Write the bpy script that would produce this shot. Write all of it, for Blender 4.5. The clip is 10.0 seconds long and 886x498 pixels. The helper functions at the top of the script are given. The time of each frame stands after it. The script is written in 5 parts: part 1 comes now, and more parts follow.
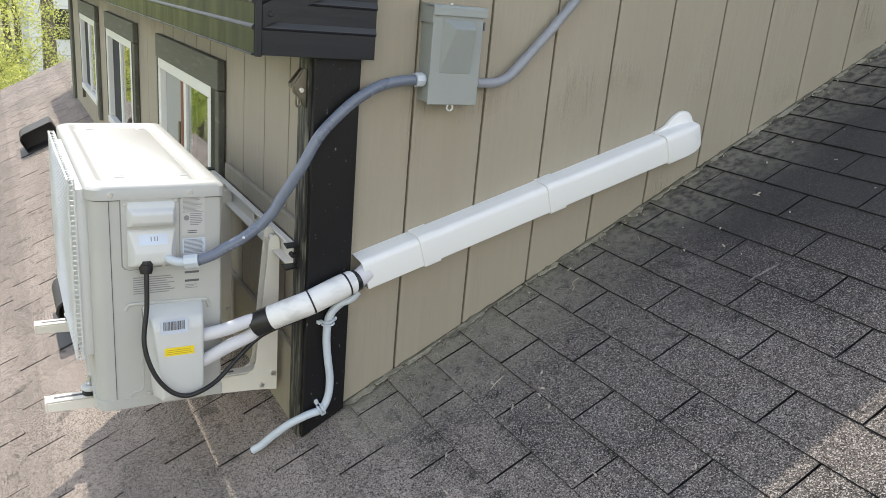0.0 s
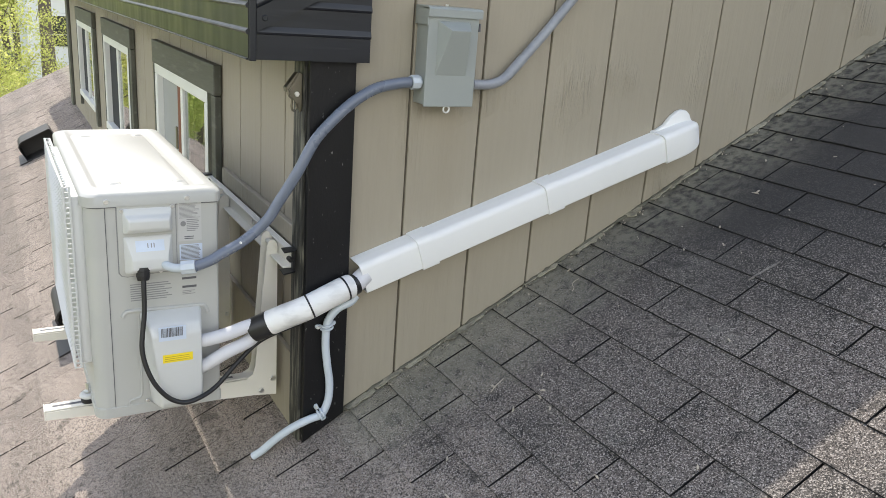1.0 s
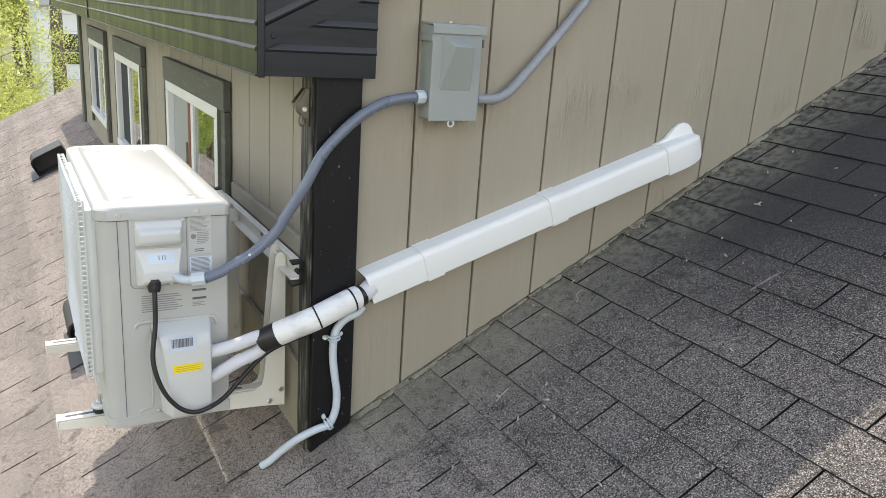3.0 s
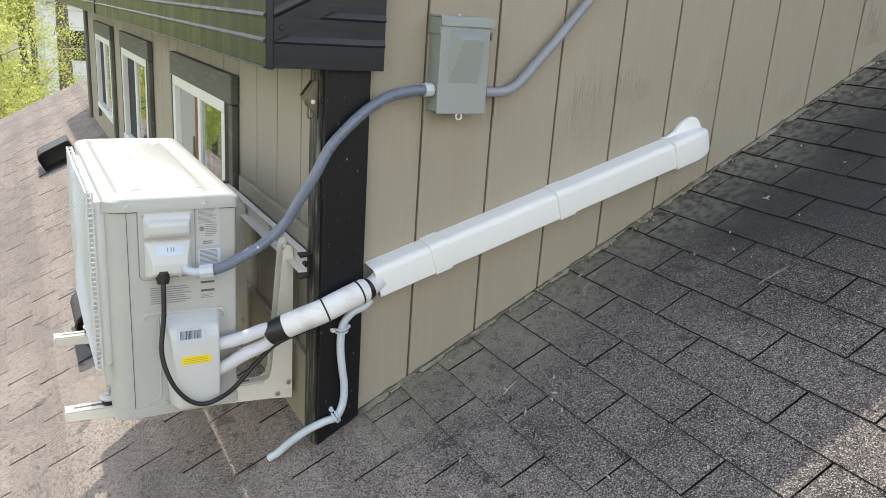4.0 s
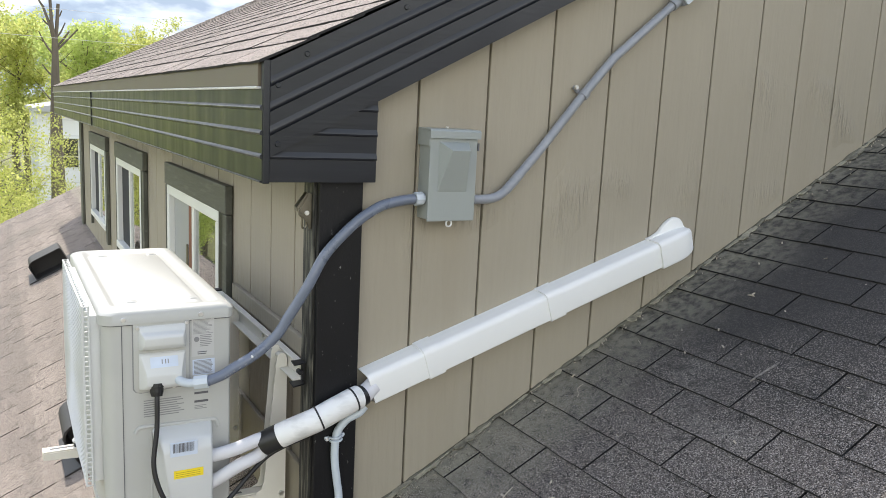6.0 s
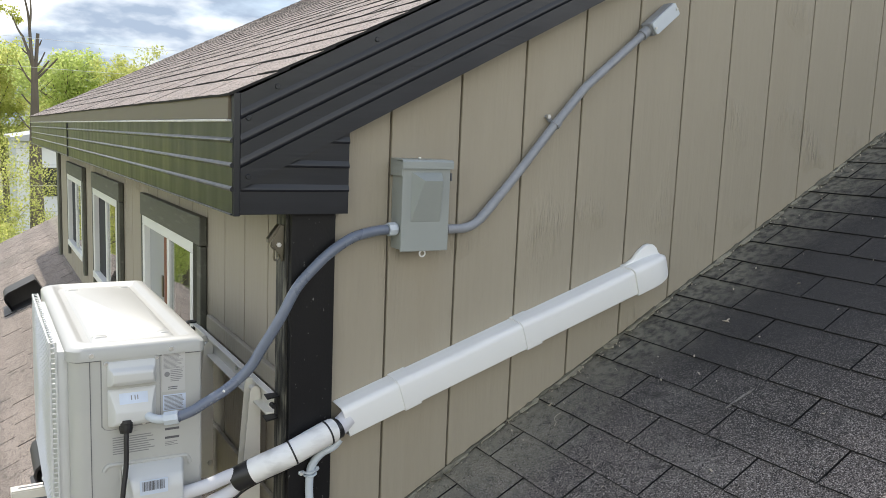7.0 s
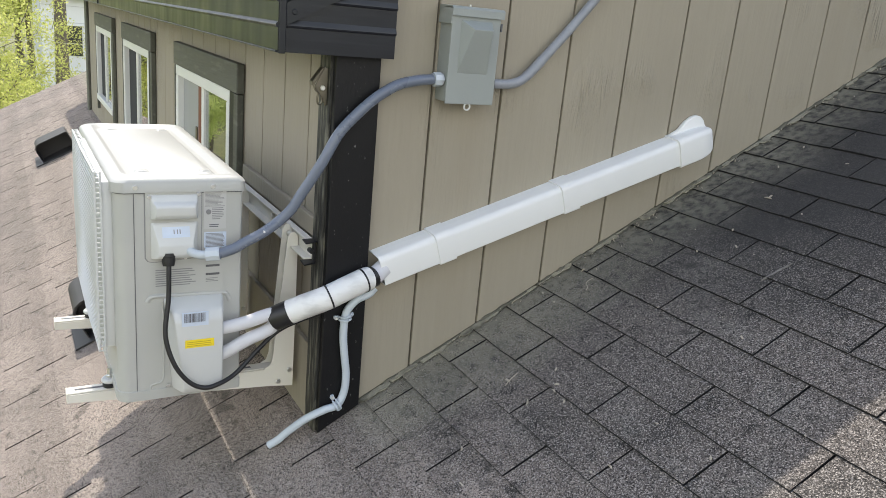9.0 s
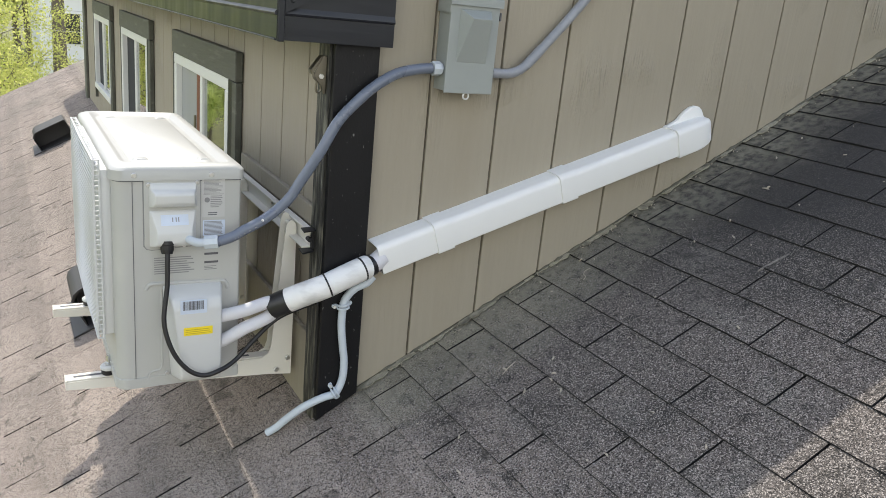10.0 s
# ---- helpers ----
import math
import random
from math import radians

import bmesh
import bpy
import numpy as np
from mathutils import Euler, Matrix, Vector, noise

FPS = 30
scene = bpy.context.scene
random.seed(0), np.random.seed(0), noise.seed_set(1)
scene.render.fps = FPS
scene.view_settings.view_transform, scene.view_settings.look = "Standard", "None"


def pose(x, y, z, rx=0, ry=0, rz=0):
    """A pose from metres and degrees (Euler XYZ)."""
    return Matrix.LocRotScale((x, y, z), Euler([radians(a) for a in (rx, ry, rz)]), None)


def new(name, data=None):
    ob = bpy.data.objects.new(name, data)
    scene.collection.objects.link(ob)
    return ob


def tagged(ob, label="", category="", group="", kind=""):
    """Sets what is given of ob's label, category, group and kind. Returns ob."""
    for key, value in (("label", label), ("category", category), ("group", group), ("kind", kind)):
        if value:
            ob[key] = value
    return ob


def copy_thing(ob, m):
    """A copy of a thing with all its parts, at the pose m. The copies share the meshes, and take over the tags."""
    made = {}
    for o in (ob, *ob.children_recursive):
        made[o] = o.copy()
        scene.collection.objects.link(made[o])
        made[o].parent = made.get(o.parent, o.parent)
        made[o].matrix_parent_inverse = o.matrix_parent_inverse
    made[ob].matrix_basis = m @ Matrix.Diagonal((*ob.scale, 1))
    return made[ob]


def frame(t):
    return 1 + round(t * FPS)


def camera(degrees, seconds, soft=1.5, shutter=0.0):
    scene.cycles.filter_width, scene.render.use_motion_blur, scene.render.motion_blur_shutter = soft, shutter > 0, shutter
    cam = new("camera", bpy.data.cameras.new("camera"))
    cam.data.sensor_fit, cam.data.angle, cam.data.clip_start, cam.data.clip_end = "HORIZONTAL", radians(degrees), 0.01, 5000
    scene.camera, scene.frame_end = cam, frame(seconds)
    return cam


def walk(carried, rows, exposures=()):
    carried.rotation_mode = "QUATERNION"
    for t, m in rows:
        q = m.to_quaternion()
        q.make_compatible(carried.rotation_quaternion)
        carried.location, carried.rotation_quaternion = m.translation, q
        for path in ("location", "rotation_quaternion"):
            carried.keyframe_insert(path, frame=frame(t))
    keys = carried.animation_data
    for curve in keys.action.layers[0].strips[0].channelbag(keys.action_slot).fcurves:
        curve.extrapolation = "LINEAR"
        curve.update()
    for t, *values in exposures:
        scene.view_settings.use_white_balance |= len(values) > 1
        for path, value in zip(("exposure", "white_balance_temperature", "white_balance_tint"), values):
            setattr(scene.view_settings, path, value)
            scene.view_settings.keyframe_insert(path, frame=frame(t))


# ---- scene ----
# ---- camera: seconds, eye, pitch, roll, yaw ----
cam = camera(58.94, 10.0, soft=0.9)
PATH = [
    (0.0, -0.688, -1.717, 1.056, -17.66, -4.90, -28.96),
    (0.5, -0.682, -1.711, 1.056, -17.64, -4.49, -29.09),
    (1.0, -0.678, -1.713, 1.056, -17.52, -4.17, -29.11),
    (1.5, -0.685, -1.719, 1.055, -17.27, -4.04, -29.17),
    (2.0, -0.686, -1.725, 1.056, -16.73, -3.93, -29.10),
    (2.5, -0.686, -1.745, 1.062, -16.42, -3.77, -28.84),
    (4.0, -0.695, -1.744, 1.049, -16.74, -3.80, -28.25),
    (4.5, -0.700, -1.744, 1.048, -16.73, -3.54, -28.09),
    (5.0, -0.702, -1.741, 1.052, -16.55, -3.47, -27.93),
    (5.5, -0.709, -1.739, 1.052, -14.32, -3.24, -28.14),
    (6.0, -0.714, -1.762, 1.077, -9.66, -2.78, -29.28),
    (6.2, -0.706, -1.772, 1.102, -7.55, -2.26, -29.90),
    (7.3, -0.689, -1.763, 1.071, -8.17, -2.42, -30.59),
    (7.5, -0.691, -1.752, 1.037, -9.70, -3.01, -30.21),
    (8.0, -0.694, -1.747, 1.007, -13.14, -3.92, -29.34),
    (8.5, -0.719, -1.745, 1.001, -15.02, -4.89, -28.77),
    (9.0, -0.727, -1.744, 1.011, -16.35, -5.18, -28.40),
    (9.5, -0.737, -1.744, 1.005, -16.80, -5.59, -28.46),
    (10.0, -0.729, -1.749, 1.009, -17.04, -5.44, -28.45),
]
EXPOSURES = [(t, stops, 6830, 8) for t, stops in ((0.0, 1.33), (2.0, 1.37), (4.5, 1.37), (6.0, 1.35), (6.2, 1.20), (7.3, 1.12), (7.5, 1.13), (8.0, 1.33), (8.5, 1.33), (9.0, 1.28), (9.5, 1.23), (10.0, 1.22))]
walk(cam, [(t, pose(x, y, z, 90 + pitch, roll, yaw)) for t, x, y, z, pitch, roll, yaw in PATH], EXPOSURES)

# ---- sky and sun: the sun stands behind the gable, high over the far end of the roof ----
SUN_WAY = Vector((-0.02, -0.664, -1.0)).normalized()
sun = new("sun", bpy.data.lights.new("sun", "SUN"))
sun.data.energy, sun.data.angle, sun.data.color = 1.82, radians(0.53), (1.0, 0.95, 0.88)
sun.rotation_mode = "QUATERNION"
sun.rotation_quaternion = SUN_WAY.to_track_quat("-Z", "Y")

world = bpy.data.worlds.new("sky")
scene.world = world
world.use_nodes = True
wt = world.node_tree
sky = wt.nodes.new("ShaderNodeTexSky")
sky.sky_type = "NISHITA"
sky.sun_disc = False
sky.sun_elevation = math.asin(-SUN_WAY.z)
sky.sun_rotation = math.atan2(-SUN_WAY.x, -SUN_WAY.y)
sky.air_density, sky.dust_density = 1.0, 1.5
tc = wt.nodes.new("ShaderNodeTexCoord")
mp = wt.nodes.new("ShaderNodeMapping")
mp.inputs["Scale"].default_value = (1.0, 1.0, 2.6)
wt.links.new(tc.outputs["Generated"], mp.inputs["Vector"])
cl = wt.nodes.new("ShaderNodeTexNoise")
cl.inputs["Scale"].default_value = 4.5
cl.inputs["Detail"].default_value = 8.0
cl.inputs["Roughness"].default_value = 0.55
wt.links.new(mp.outputs["Vector"], cl.inputs["Vector"])
sep = wt.nodes.new("ShaderNodeSeparateXYZ")
wt.links.new(tc.outputs["Generated"], sep.inputs[0])
low = wt.nodes.new("ShaderNodeMapRange")
low.inputs["From Min"].default_value, low.inputs["From Max"].default_value = 0.25, 0.80
low.inputs["To Min"].default_value, low.inputs["To Max"].default_value = 0.30, -0.22
wt.links.new(sep.outputs["Z"], low.inputs["Value"])
dens = wt.nodes.new("ShaderNodeMath")
dens.operation = "ADD"
wt.links.new(cl.outputs["Fac"], dens.inputs[0])
wt.links.new(low.outputs["Result"], dens.inputs[1])
ramp = wt.nodes.new("ShaderNodeMapRange")
ramp.inputs["From Min"].default_value, ramp.inputs["From Max"].default_value = 0.34, 0.80
wt.links.new(dens.outputs[0], ramp.inputs["Value"])
cl2n = wt.nodes.new("ShaderNodeTexNoise")
cl2n.inputs["Scale"].default_value, cl2n.inputs["Detail"].default_value = 3.6, 7.0
wt.links.new(mp.outputs["Vector"], cl2n.inputs["Vector"])
shade = wt.nodes.new("ShaderNodeValToRGB")
shade.color_ramp.elements[0].position, shade.color_ramp.elements[1].position = 0.38, 0.62
shade.color_ramp.elements[0].color, shade.color_ramp.elements[1].color = (0.16, 0.20, 0.27, 1), (1.0, 1.0, 1.0, 1)
# clouds towards the sun show their shaded side
lee = wt.nodes.new("ShaderNodeMath")
lee.operation = "MULTIPLY_ADD"
lee.inputs[1].default_value = -0.10
wt.links.new(sep.outputs["Y"], lee.inputs[0])
wt.links.new(cl2n.outputs["Fac"], lee.inputs[2])
wt.links.new(lee.outputs[0], shade.inputs["Fac"])
bright = wt.nodes.new("ShaderNodeVectorMath")
bright.operation = "SCALE"
bright.inputs["Scale"].default_value = 9.6
wt.links.new(shade.outputs["Color"], bright.inputs[0])
mixs = wt.nodes.new("ShaderNodeMix")
mixs.data_type = "RGBA"
wt.links.new(bright.outputs["Vector"], mixs.inputs["B"])
wt.links.new(ramp.outputs["Result"], mixs.inputs["Factor"])
wt.links.new(sky.outputs["Color"], mixs.inputs["A"])
wt.links.new(mixs.outputs["Result"], wt.nodes["Background"].inputs["Color"])
wt.nodes["Background"].inputs["Strength"].default_value = 0.141


# ---- materials ----
def material(name, base, rough=0.6, metal=0.0, vary=0.12, scale=6.0, fine=0.0, fine_scale=300.0, bump=0.0, bump_scale=120.0,
             stretch=(1, 1, 1), piece=0.0, stain=None, stain_scale=2.0, stain_amount=0.0, stain_from=0.5, spec=0.5, coat=0.0):
    """A painted, moulded or mineral surface: two scales of colour variation, grain, stains and relief."""
    m = bpy.data.materials.new(name)
    m.use_nodes = True
    t = m.node_tree
    b = t.nodes["Principled BSDF"]
    b.inputs["Roughness"].default_value, b.inputs["Metallic"].default_value = rough, metal
    b.inputs["Specular IOR Level"].default_value = spec
    b.inputs["Coat Weight"].default_value = coat
    co = t.nodes.new("ShaderNodeNewGeometry")
    mapping = t.nodes.new("ShaderNodeMapping")
    mapping.inputs["Scale"].default_value = stretch
    t.links.new(co.outputs["Position"], mapping.inputs["Vector"])

    def noise_node(s, detail=4.0):
        n = t.nodes.new("ShaderNodeTexNoise")
        n.inputs["Scale"].default_value, n.inputs["Detail"].default_value = s, detail
        t.links.new(mapping.outputs["Vector"], n.inputs["Vector"])
        return n

    def scaled(value, lo, hi):
        r = t.nodes.new("ShaderNodeMapRange")
        r.inputs["To Min"].default_value, r.inputs["To Max"].default_value = lo, hi
        t.links.new(value, r.inputs["Value"])
        return r.outputs["Result"]

    def times(color, factor):
        v = t.nodes.new("ShaderNodeVectorMath")
        v.operation = "SCALE"
        t.links.new(color, v.inputs[0])
        t.links.new(factor, v.inputs["Scale"])
        return v.outputs["Vector"]

    rgb = t.nodes.new("ShaderNodeRGB")
    rgb.outputs[0].default_value = (*base, 1)
    color = rgb.outputs[0]
    big = noise_node(scale)
    color = times(color, scaled(big.outputs["Fac"], 1 - 2 * vary, 1 + 2 * vary))
    if fine:
        f = noise_node(fine_scale, 2.0)
        color = times(color, scaled(f.outputs["Fac"], 1 - 2.2 * fine, 1 + 2.2 * fine))
    if piece:
        oi = t.nodes.new("ShaderNodeObjectInfo")
        color = times(color, scaled(oi.outputs["Random"], 1 - piece, 1 + piece))
        color = times(color, scaled(co.outputs["Random Per Island"], 1 - piece, 1 + piece))
    if stain:
        s = noise_node(stain_scale, 6.0)
        r = t.nodes.new("ShaderNodeValToRGB")
        r.color_ramp.elements[0].position, r.color_ramp.elements[1].position = stain_from, min(1.0, stain_from + 0.2)
        t.links.new(s.outputs["Fac"], r.inputs["Fac"])
        k = t.nodes.new("ShaderNodeMath")
        k.operation = "MULTIPLY"
        k.inputs[1].default_value = stain_amount
        t.links.new(r.outputs["Color"], k.inputs[0])
        mx = t.nodes.new("ShaderNodeMix")
        mx.data_type = "RGBA"
        t.links.new(k.outputs[0], mx.inputs["Factor"])
        t.links.new(color, mx.inputs["A"])
        mx.inputs["B"].default_value = (*stain, 1)
        color = mx.outputs["Result"]
    t.links.new(color, b.inputs["Base Color"])
    t.links.new(scaled(big.outputs["Fac"], rough * 0.85, min(1, rough * 1.15)), b.inputs["Roughness"])
    if bump:
        bn = noise_node(bump_scale, 3.0)
        bp = t.nodes.new("ShaderNodeBump")
        bp.inputs["Strength"].default_value = bump
        bp.inputs["Distance"].default_value = 0.004
        t.links.new(bn.outputs["Fac"], bp.inputs["Height"])
        t.links.new(bp.outputs["Normal"], b.inputs["Normal"])
    return m


def granule_material(name, base, algae_shade):
    """Asphalt shingles: coarse mineral granules, light specks, pale and mossy stains, optional painted shade, a tint
    per shingle.
    """
    m = material(name, base, rough=0.93, vary=0.16, scale=3.0, fine=0.42, fine_scale=280, bump=1.0, bump_scale=310,
                 piece=0.10, stain=(0.13, 0.118, 0.10), stain_scale=1.9, stain_amount=0.5, stain_from=0.50, spec=0.25)
    t = m.node_tree
    b = t.nodes["Principled BSDF"]
    old = b.inputs["Base Color"].links[0].from_socket
    co = t.nodes.new("ShaderNodeNewGeometry")
    if algae_shade:
        # each course comes from its own batch and weathers a little lighter or darker
        along_slope = t.nodes.new("ShaderNodeSeparateXYZ")
        t.links.new(co.outputs["Position"], along_slope.inputs[0])
        course = t.nodes.new("ShaderNodeMath")
        course.operation = "MULTIPLY_ADD"
        course.inputs[1].default_value, course.inputs[2].default_value = 1 / 0.1075, 24.42 - 0.607 / 0.1075
        t.links.new(along_slope.outputs["X"], course.inputs[0])
        whole = t.nodes.new("ShaderNodeMath")
        whole.operation = "FLOOR"
        t.links.new(course.outputs[0], whole.inputs[0])
        batch = t.nodes.new("ShaderNodeTexWhiteNoise")
        batch.noise_dimensions = "1D"
        t.links.new(whole.outputs[0], batch.inputs["W"])
        r = t.nodes.new("ShaderNodeMapRange")
        r.inputs["To Min"].default_value, r.inputs["To Max"].default_value = 0.83, 1.17
        t.links.new(batch.outputs["Value"], r.inputs["Value"])
        v = t.nodes.new("ShaderNodeVectorMath")
        v.operation = "SCALE"
        t.links.new(old, v.inputs[0])
        t.links.new(r.outputs["Result"], v.inputs["Scale"])
        old = v.outputs["Vector"]
        # algal growth and the wall's shade in one dark tint, ragged, up the slope
        sep = t.nodes.new("ShaderNodeSeparateXYZ")
        t.links.new(co.outputs["Position"], sep.inputs[0])
        near = t.nodes.new("ShaderNodeMath")
        near.operation = "MINIMUM"
        near.inputs[1].default_value = 0.0
        t.links.new(sep.outputs["Y"], near.inputs[0])
        out = t.nodes.new("ShaderNodeMath")
        out.operation = "MULTIPLY_ADD"
        out.inputs[1].default_value = 0.68
        t.links.new(near.outputs[0], out.inputs[0])
        t.links.new(sep.outputs["X"], out.inputs[2])
        rag = t.nodes.new("ShaderNodeTexNoise")
        rag.inputs["Scale"].default_value, rag.inputs["Detail"].default_value = 3.2, 8.0
        t.links.new(co.outputs["Position"], rag.inputs["Vector"])
        add = t.nodes.new("ShaderNodeMath")
        add.operation = "MULTIPLY_ADD"
        add.inputs[1].default_value = 0.9
        t.links.new(rag.outputs["Fac"], add.inputs[0])
        t.links.new(out.outputs[0], add.inputs[2])
        away = t.nodes.new("ShaderNodeMath")
        away.operation = "MULTIPLY_ADD"
        away.inputs[1].default_value = -0.35
        t.links.new(near.outputs[0], away.inputs[0])
        t.links.new(sep.outputs["X"], away.inputs[2])
        add1 = t.nodes.new("ShaderNodeMath")
        add1.operation = "MULTIPLY_ADD"
        add1.inputs[1].default_value = 0.9
        t.links.new(rag.outputs["Fac"], add1.inputs[0])
        t.links.new(away.outputs[0], add1.inputs[2])
        for grown, lo, hi, tint, amount in ((add1, 0.66, 1.15, (0.080, 0.072, 0.067, 1), 0.82), (add, 0.80, 1.38, (0.034, 0.033, 0.033, 1), 0.90)):
            r = t.nodes.new("ShaderNodeMapRange")
            r.inputs["From Min"].default_value, r.inputs["From Max"].default_value, r.inputs["To Max"].default_value = lo, hi, amount
            t.links.new(grown.outputs[0], r.inputs["Value"])
            mx = t.nodes.new("ShaderNodeMix")
            mx.data_type = "RGBA"
            t.links.new(r.outputs["Result"], mx.inputs["Factor"])
            t.links.new(old, mx.inputs["A"])
            mx.inputs["B"].default_value = tint
            old = mx.outputs["Result"]
            deep = r.outputs["Result"]
        # pale lichen where the courses meet the wall
        edge = t.nodes.new("ShaderNodeMath")
        edge.operation = "MULTIPLY_ADD"
        edge.inputs[1].default_value = 0.30
        t.links.new(rag.outputs["Fac"], edge.inputs[0])
        t.links.new(sep.outputs["Y"], edge.inputs[2])
        r = t.nodes.new("ShaderNodeMapRange")
        r.inputs["From Min"].default_value, r.inputs["From Max"].default_value, r.inputs["To Max"].default_value = -0.13, 0.13, 0.85
        t.links.new(edge.outputs[0], r.inputs["Value"])
        keep = t.nodes.new("ShaderNodeMapRange")
        keep.inputs["From Min"].default_value, keep.inputs["From Max"].default_value = 0.0, 0.1
        t.links.new(sep.outputs["X"], keep.inputs["Value"])
        both = t.nodes.new("ShaderNodeMath")
        both.operation = "MULTIPLY"
        t.links.new(r.outputs["Result"], both.inputs[0])
        t.links.new(keep.outputs["Result"], both.inputs[1])
        mx = t.nodes.new("ShaderNodeMix")
        mx.data_type = "RGBA"
        t.links.new(both.outputs[0], mx.inputs["Factor"])
        t.links.new(old, mx.inputs["A"])
        mx.inputs["B"].default_value = (0.31, 0.29, 0.21, 1)
        old = mx.outputs["Result"]
        lichen = both
        # blotches of darker growth on the sheltered slope
        for s, lo, hi, tint, amount in ((4.6, 0.50, 0.66, (0.032, 0.032, 0.030, 1), 0.62), (15, 0.60, 0.66, (0.024, 0.024, 0.023, 1), 0.7), (5.5, 0.56, 0.70, (0.17, 0.165, 0.15, 1), 0.38)):
            n = t.nodes.new("ShaderNodeTexNoise")
            n.inputs["Scale"].default_value, n.inputs["Detail"].default_value = s, 7.0
            shift = t.nodes.new("ShaderNodeVectorMath")
            shift.inputs[1].default_value = (s, 2 * s, 0)
            t.links.new(co.outputs["Position"], shift.inputs[0])
            t.links.new(shift.outputs["Vector"], n.inputs["Vector"])
            r = t.nodes.new("ShaderNodeMapRange")
            r.inputs["From Min"].default_value, r.inputs["From Max"].default_value, r.inputs["To Max"].default_value = lo, hi, amount
            t.links.new(n.outputs["Fac"], r.inputs["Value"])
            both = t.nodes.new("ShaderNodeMath")
            both.operation = "MULTIPLY"
            t.links.new(r.outputs["Result"], both.inputs[0])
            t.links.new(keep.outputs["Result"], both.inputs[1])
            mx = t.nodes.new("ShaderNodeMix")
            mx.data_type = "RGBA"
            t.links.new(both.outputs[0], mx.inputs["Factor"])
            t.links.new(old, mx.inputs["A"])
            mx.inputs["B"].default_value = tint
            old = mx.outputs["Result"]
    for s, lo, hi, tint, amount in ((305, 0.53, 0.62, (0.50, 0.45, 0.41), 0.80), (165, 0.55, 0.67, (0.36, 0.325, 0.30), 0.45), (255, 0.52, 0.62, (0.010, 0.010, 0.010), 0.85), (40, 0.640, 0.680, (0.014, 0.014, 0.013), 0.42), (85, 0.55, 0.66, (0.014, 0.014, 0.014), 0.26), (11, 0.68, 0.72, (0.022, 0.022, 0.021), 0.4)):
        n = t.nodes.new("ShaderNodeTexNoise")
        n.inputs["Scale"].default_value, n.inputs["Detail"].default_value = s, 2.0
        t.links.new(co.outputs["Position"], n.inputs["Vector"])
        r = t.nodes.new("ShaderNodeMapRange")
        r.inputs["From Min"].default_value, r.inputs["From Max"].default_value, r.inputs["To Max"].default_value = lo, hi, amount
        t.links.new(n.outputs["Fac"], r.inputs["Value"])
        mx = t.nodes.new("ShaderNodeMix")
        mx.data_type = "RGBA"
        t.links.new(r.outputs["Result"], mx.inputs["Factor"])
        t.links.new(old, mx.inputs["A"])
        mx.inputs["B"].default_value = (*tint, 1)
        old = mx.outputs["Result"]
    if algae_shade:
        # the darkest of that growth and shade tint covers the granules
        film = t.nodes.new("ShaderNodeMath")
        film.operation = "MULTIPLY"
        film.inputs[1].default_value = 0.92
        t.links.new(deep, film.inputs[0])
        mx = t.nodes.new("ShaderNodeMix")
        mx.data_type = "RGBA"
        t.links.new(film.outputs[0], mx.inputs["Factor"])
        t.links.new(old, mx.inputs["A"])
        mx.inputs["B"].default_value = (0.047, 0.045, 0.044, 1)
        old = mx.outputs["Result"]
        # crusts of lichen over it all along the wall, broken up by bare granules
        crust = t.nodes.new("ShaderNodeTexNoise")
        crust.inputs["Scale"].default_value, crust.inputs["Detail"].default_value = 42, 6.0
        t.links.new(co.outputs["Position"], crust.inputs["Vector"])
        r = t.nodes.new("ShaderNodeMapRange")
        r.inputs["From Min"].default_value, r.inputs["From Max"].default_value, r.inputs["To Max"].default_value = 0.34, 0.60, 0.92
        t.links.new(crust.outputs["Fac"], r.inputs["Value"])
        cover = t.nodes.new("ShaderNodeMath")
        cover.operation = "MULTIPLY"
        t.links.new(r.outputs["Result"], cover.inputs[0])
        t.links.new(lichen.outputs[0], cover.inputs[1])
        mx = t.nodes.new("ShaderNodeMix")
        mx.data_type = "RGBA"
        t.links.new(cover.outputs[0], mx.inputs["Factor"])
        t.links.new(old, mx.inputs["A"])
        mx.inputs["B"].default_value = (0.265, 0.250, 0.200, 1)
        old = mx.outputs["Result"]
    t.links.new(old, b.inputs["Base Color"])
    return m


def ripple(m, scale, stretch, strength, depth):
    """Lays a slow waviness of thin sheet under a material's own relief."""
    t = m.node_tree
    b = t.nodes["Principled BSDF"]
    g = t.nodes.new("ShaderNodeNewGeometry")
    mapping = t.nodes.new("ShaderNodeMapping")
    mapping.inputs["Scale"].default_value = stretch
    t.links.new(g.outputs["Position"], mapping.inputs["Vector"])
    n = t.nodes.new("ShaderNodeTexNoise")
    n.inputs["Scale"].default_value, n.inputs["Detail"].default_value = scale, 2.0
    t.links.new(mapping.outputs["Vector"], n.inputs["Vector"])
    bp = t.nodes.new("ShaderNodeBump")
    bp.inputs["Strength"].default_value, bp.inputs["Distance"].default_value = strength, depth
    t.links.new(n.outputs["Fac"], bp.inputs["Height"])
    t.links.new(bp.outputs["Normal"], b.inputs["Normal"].links[0].from_node.inputs["Normal"])


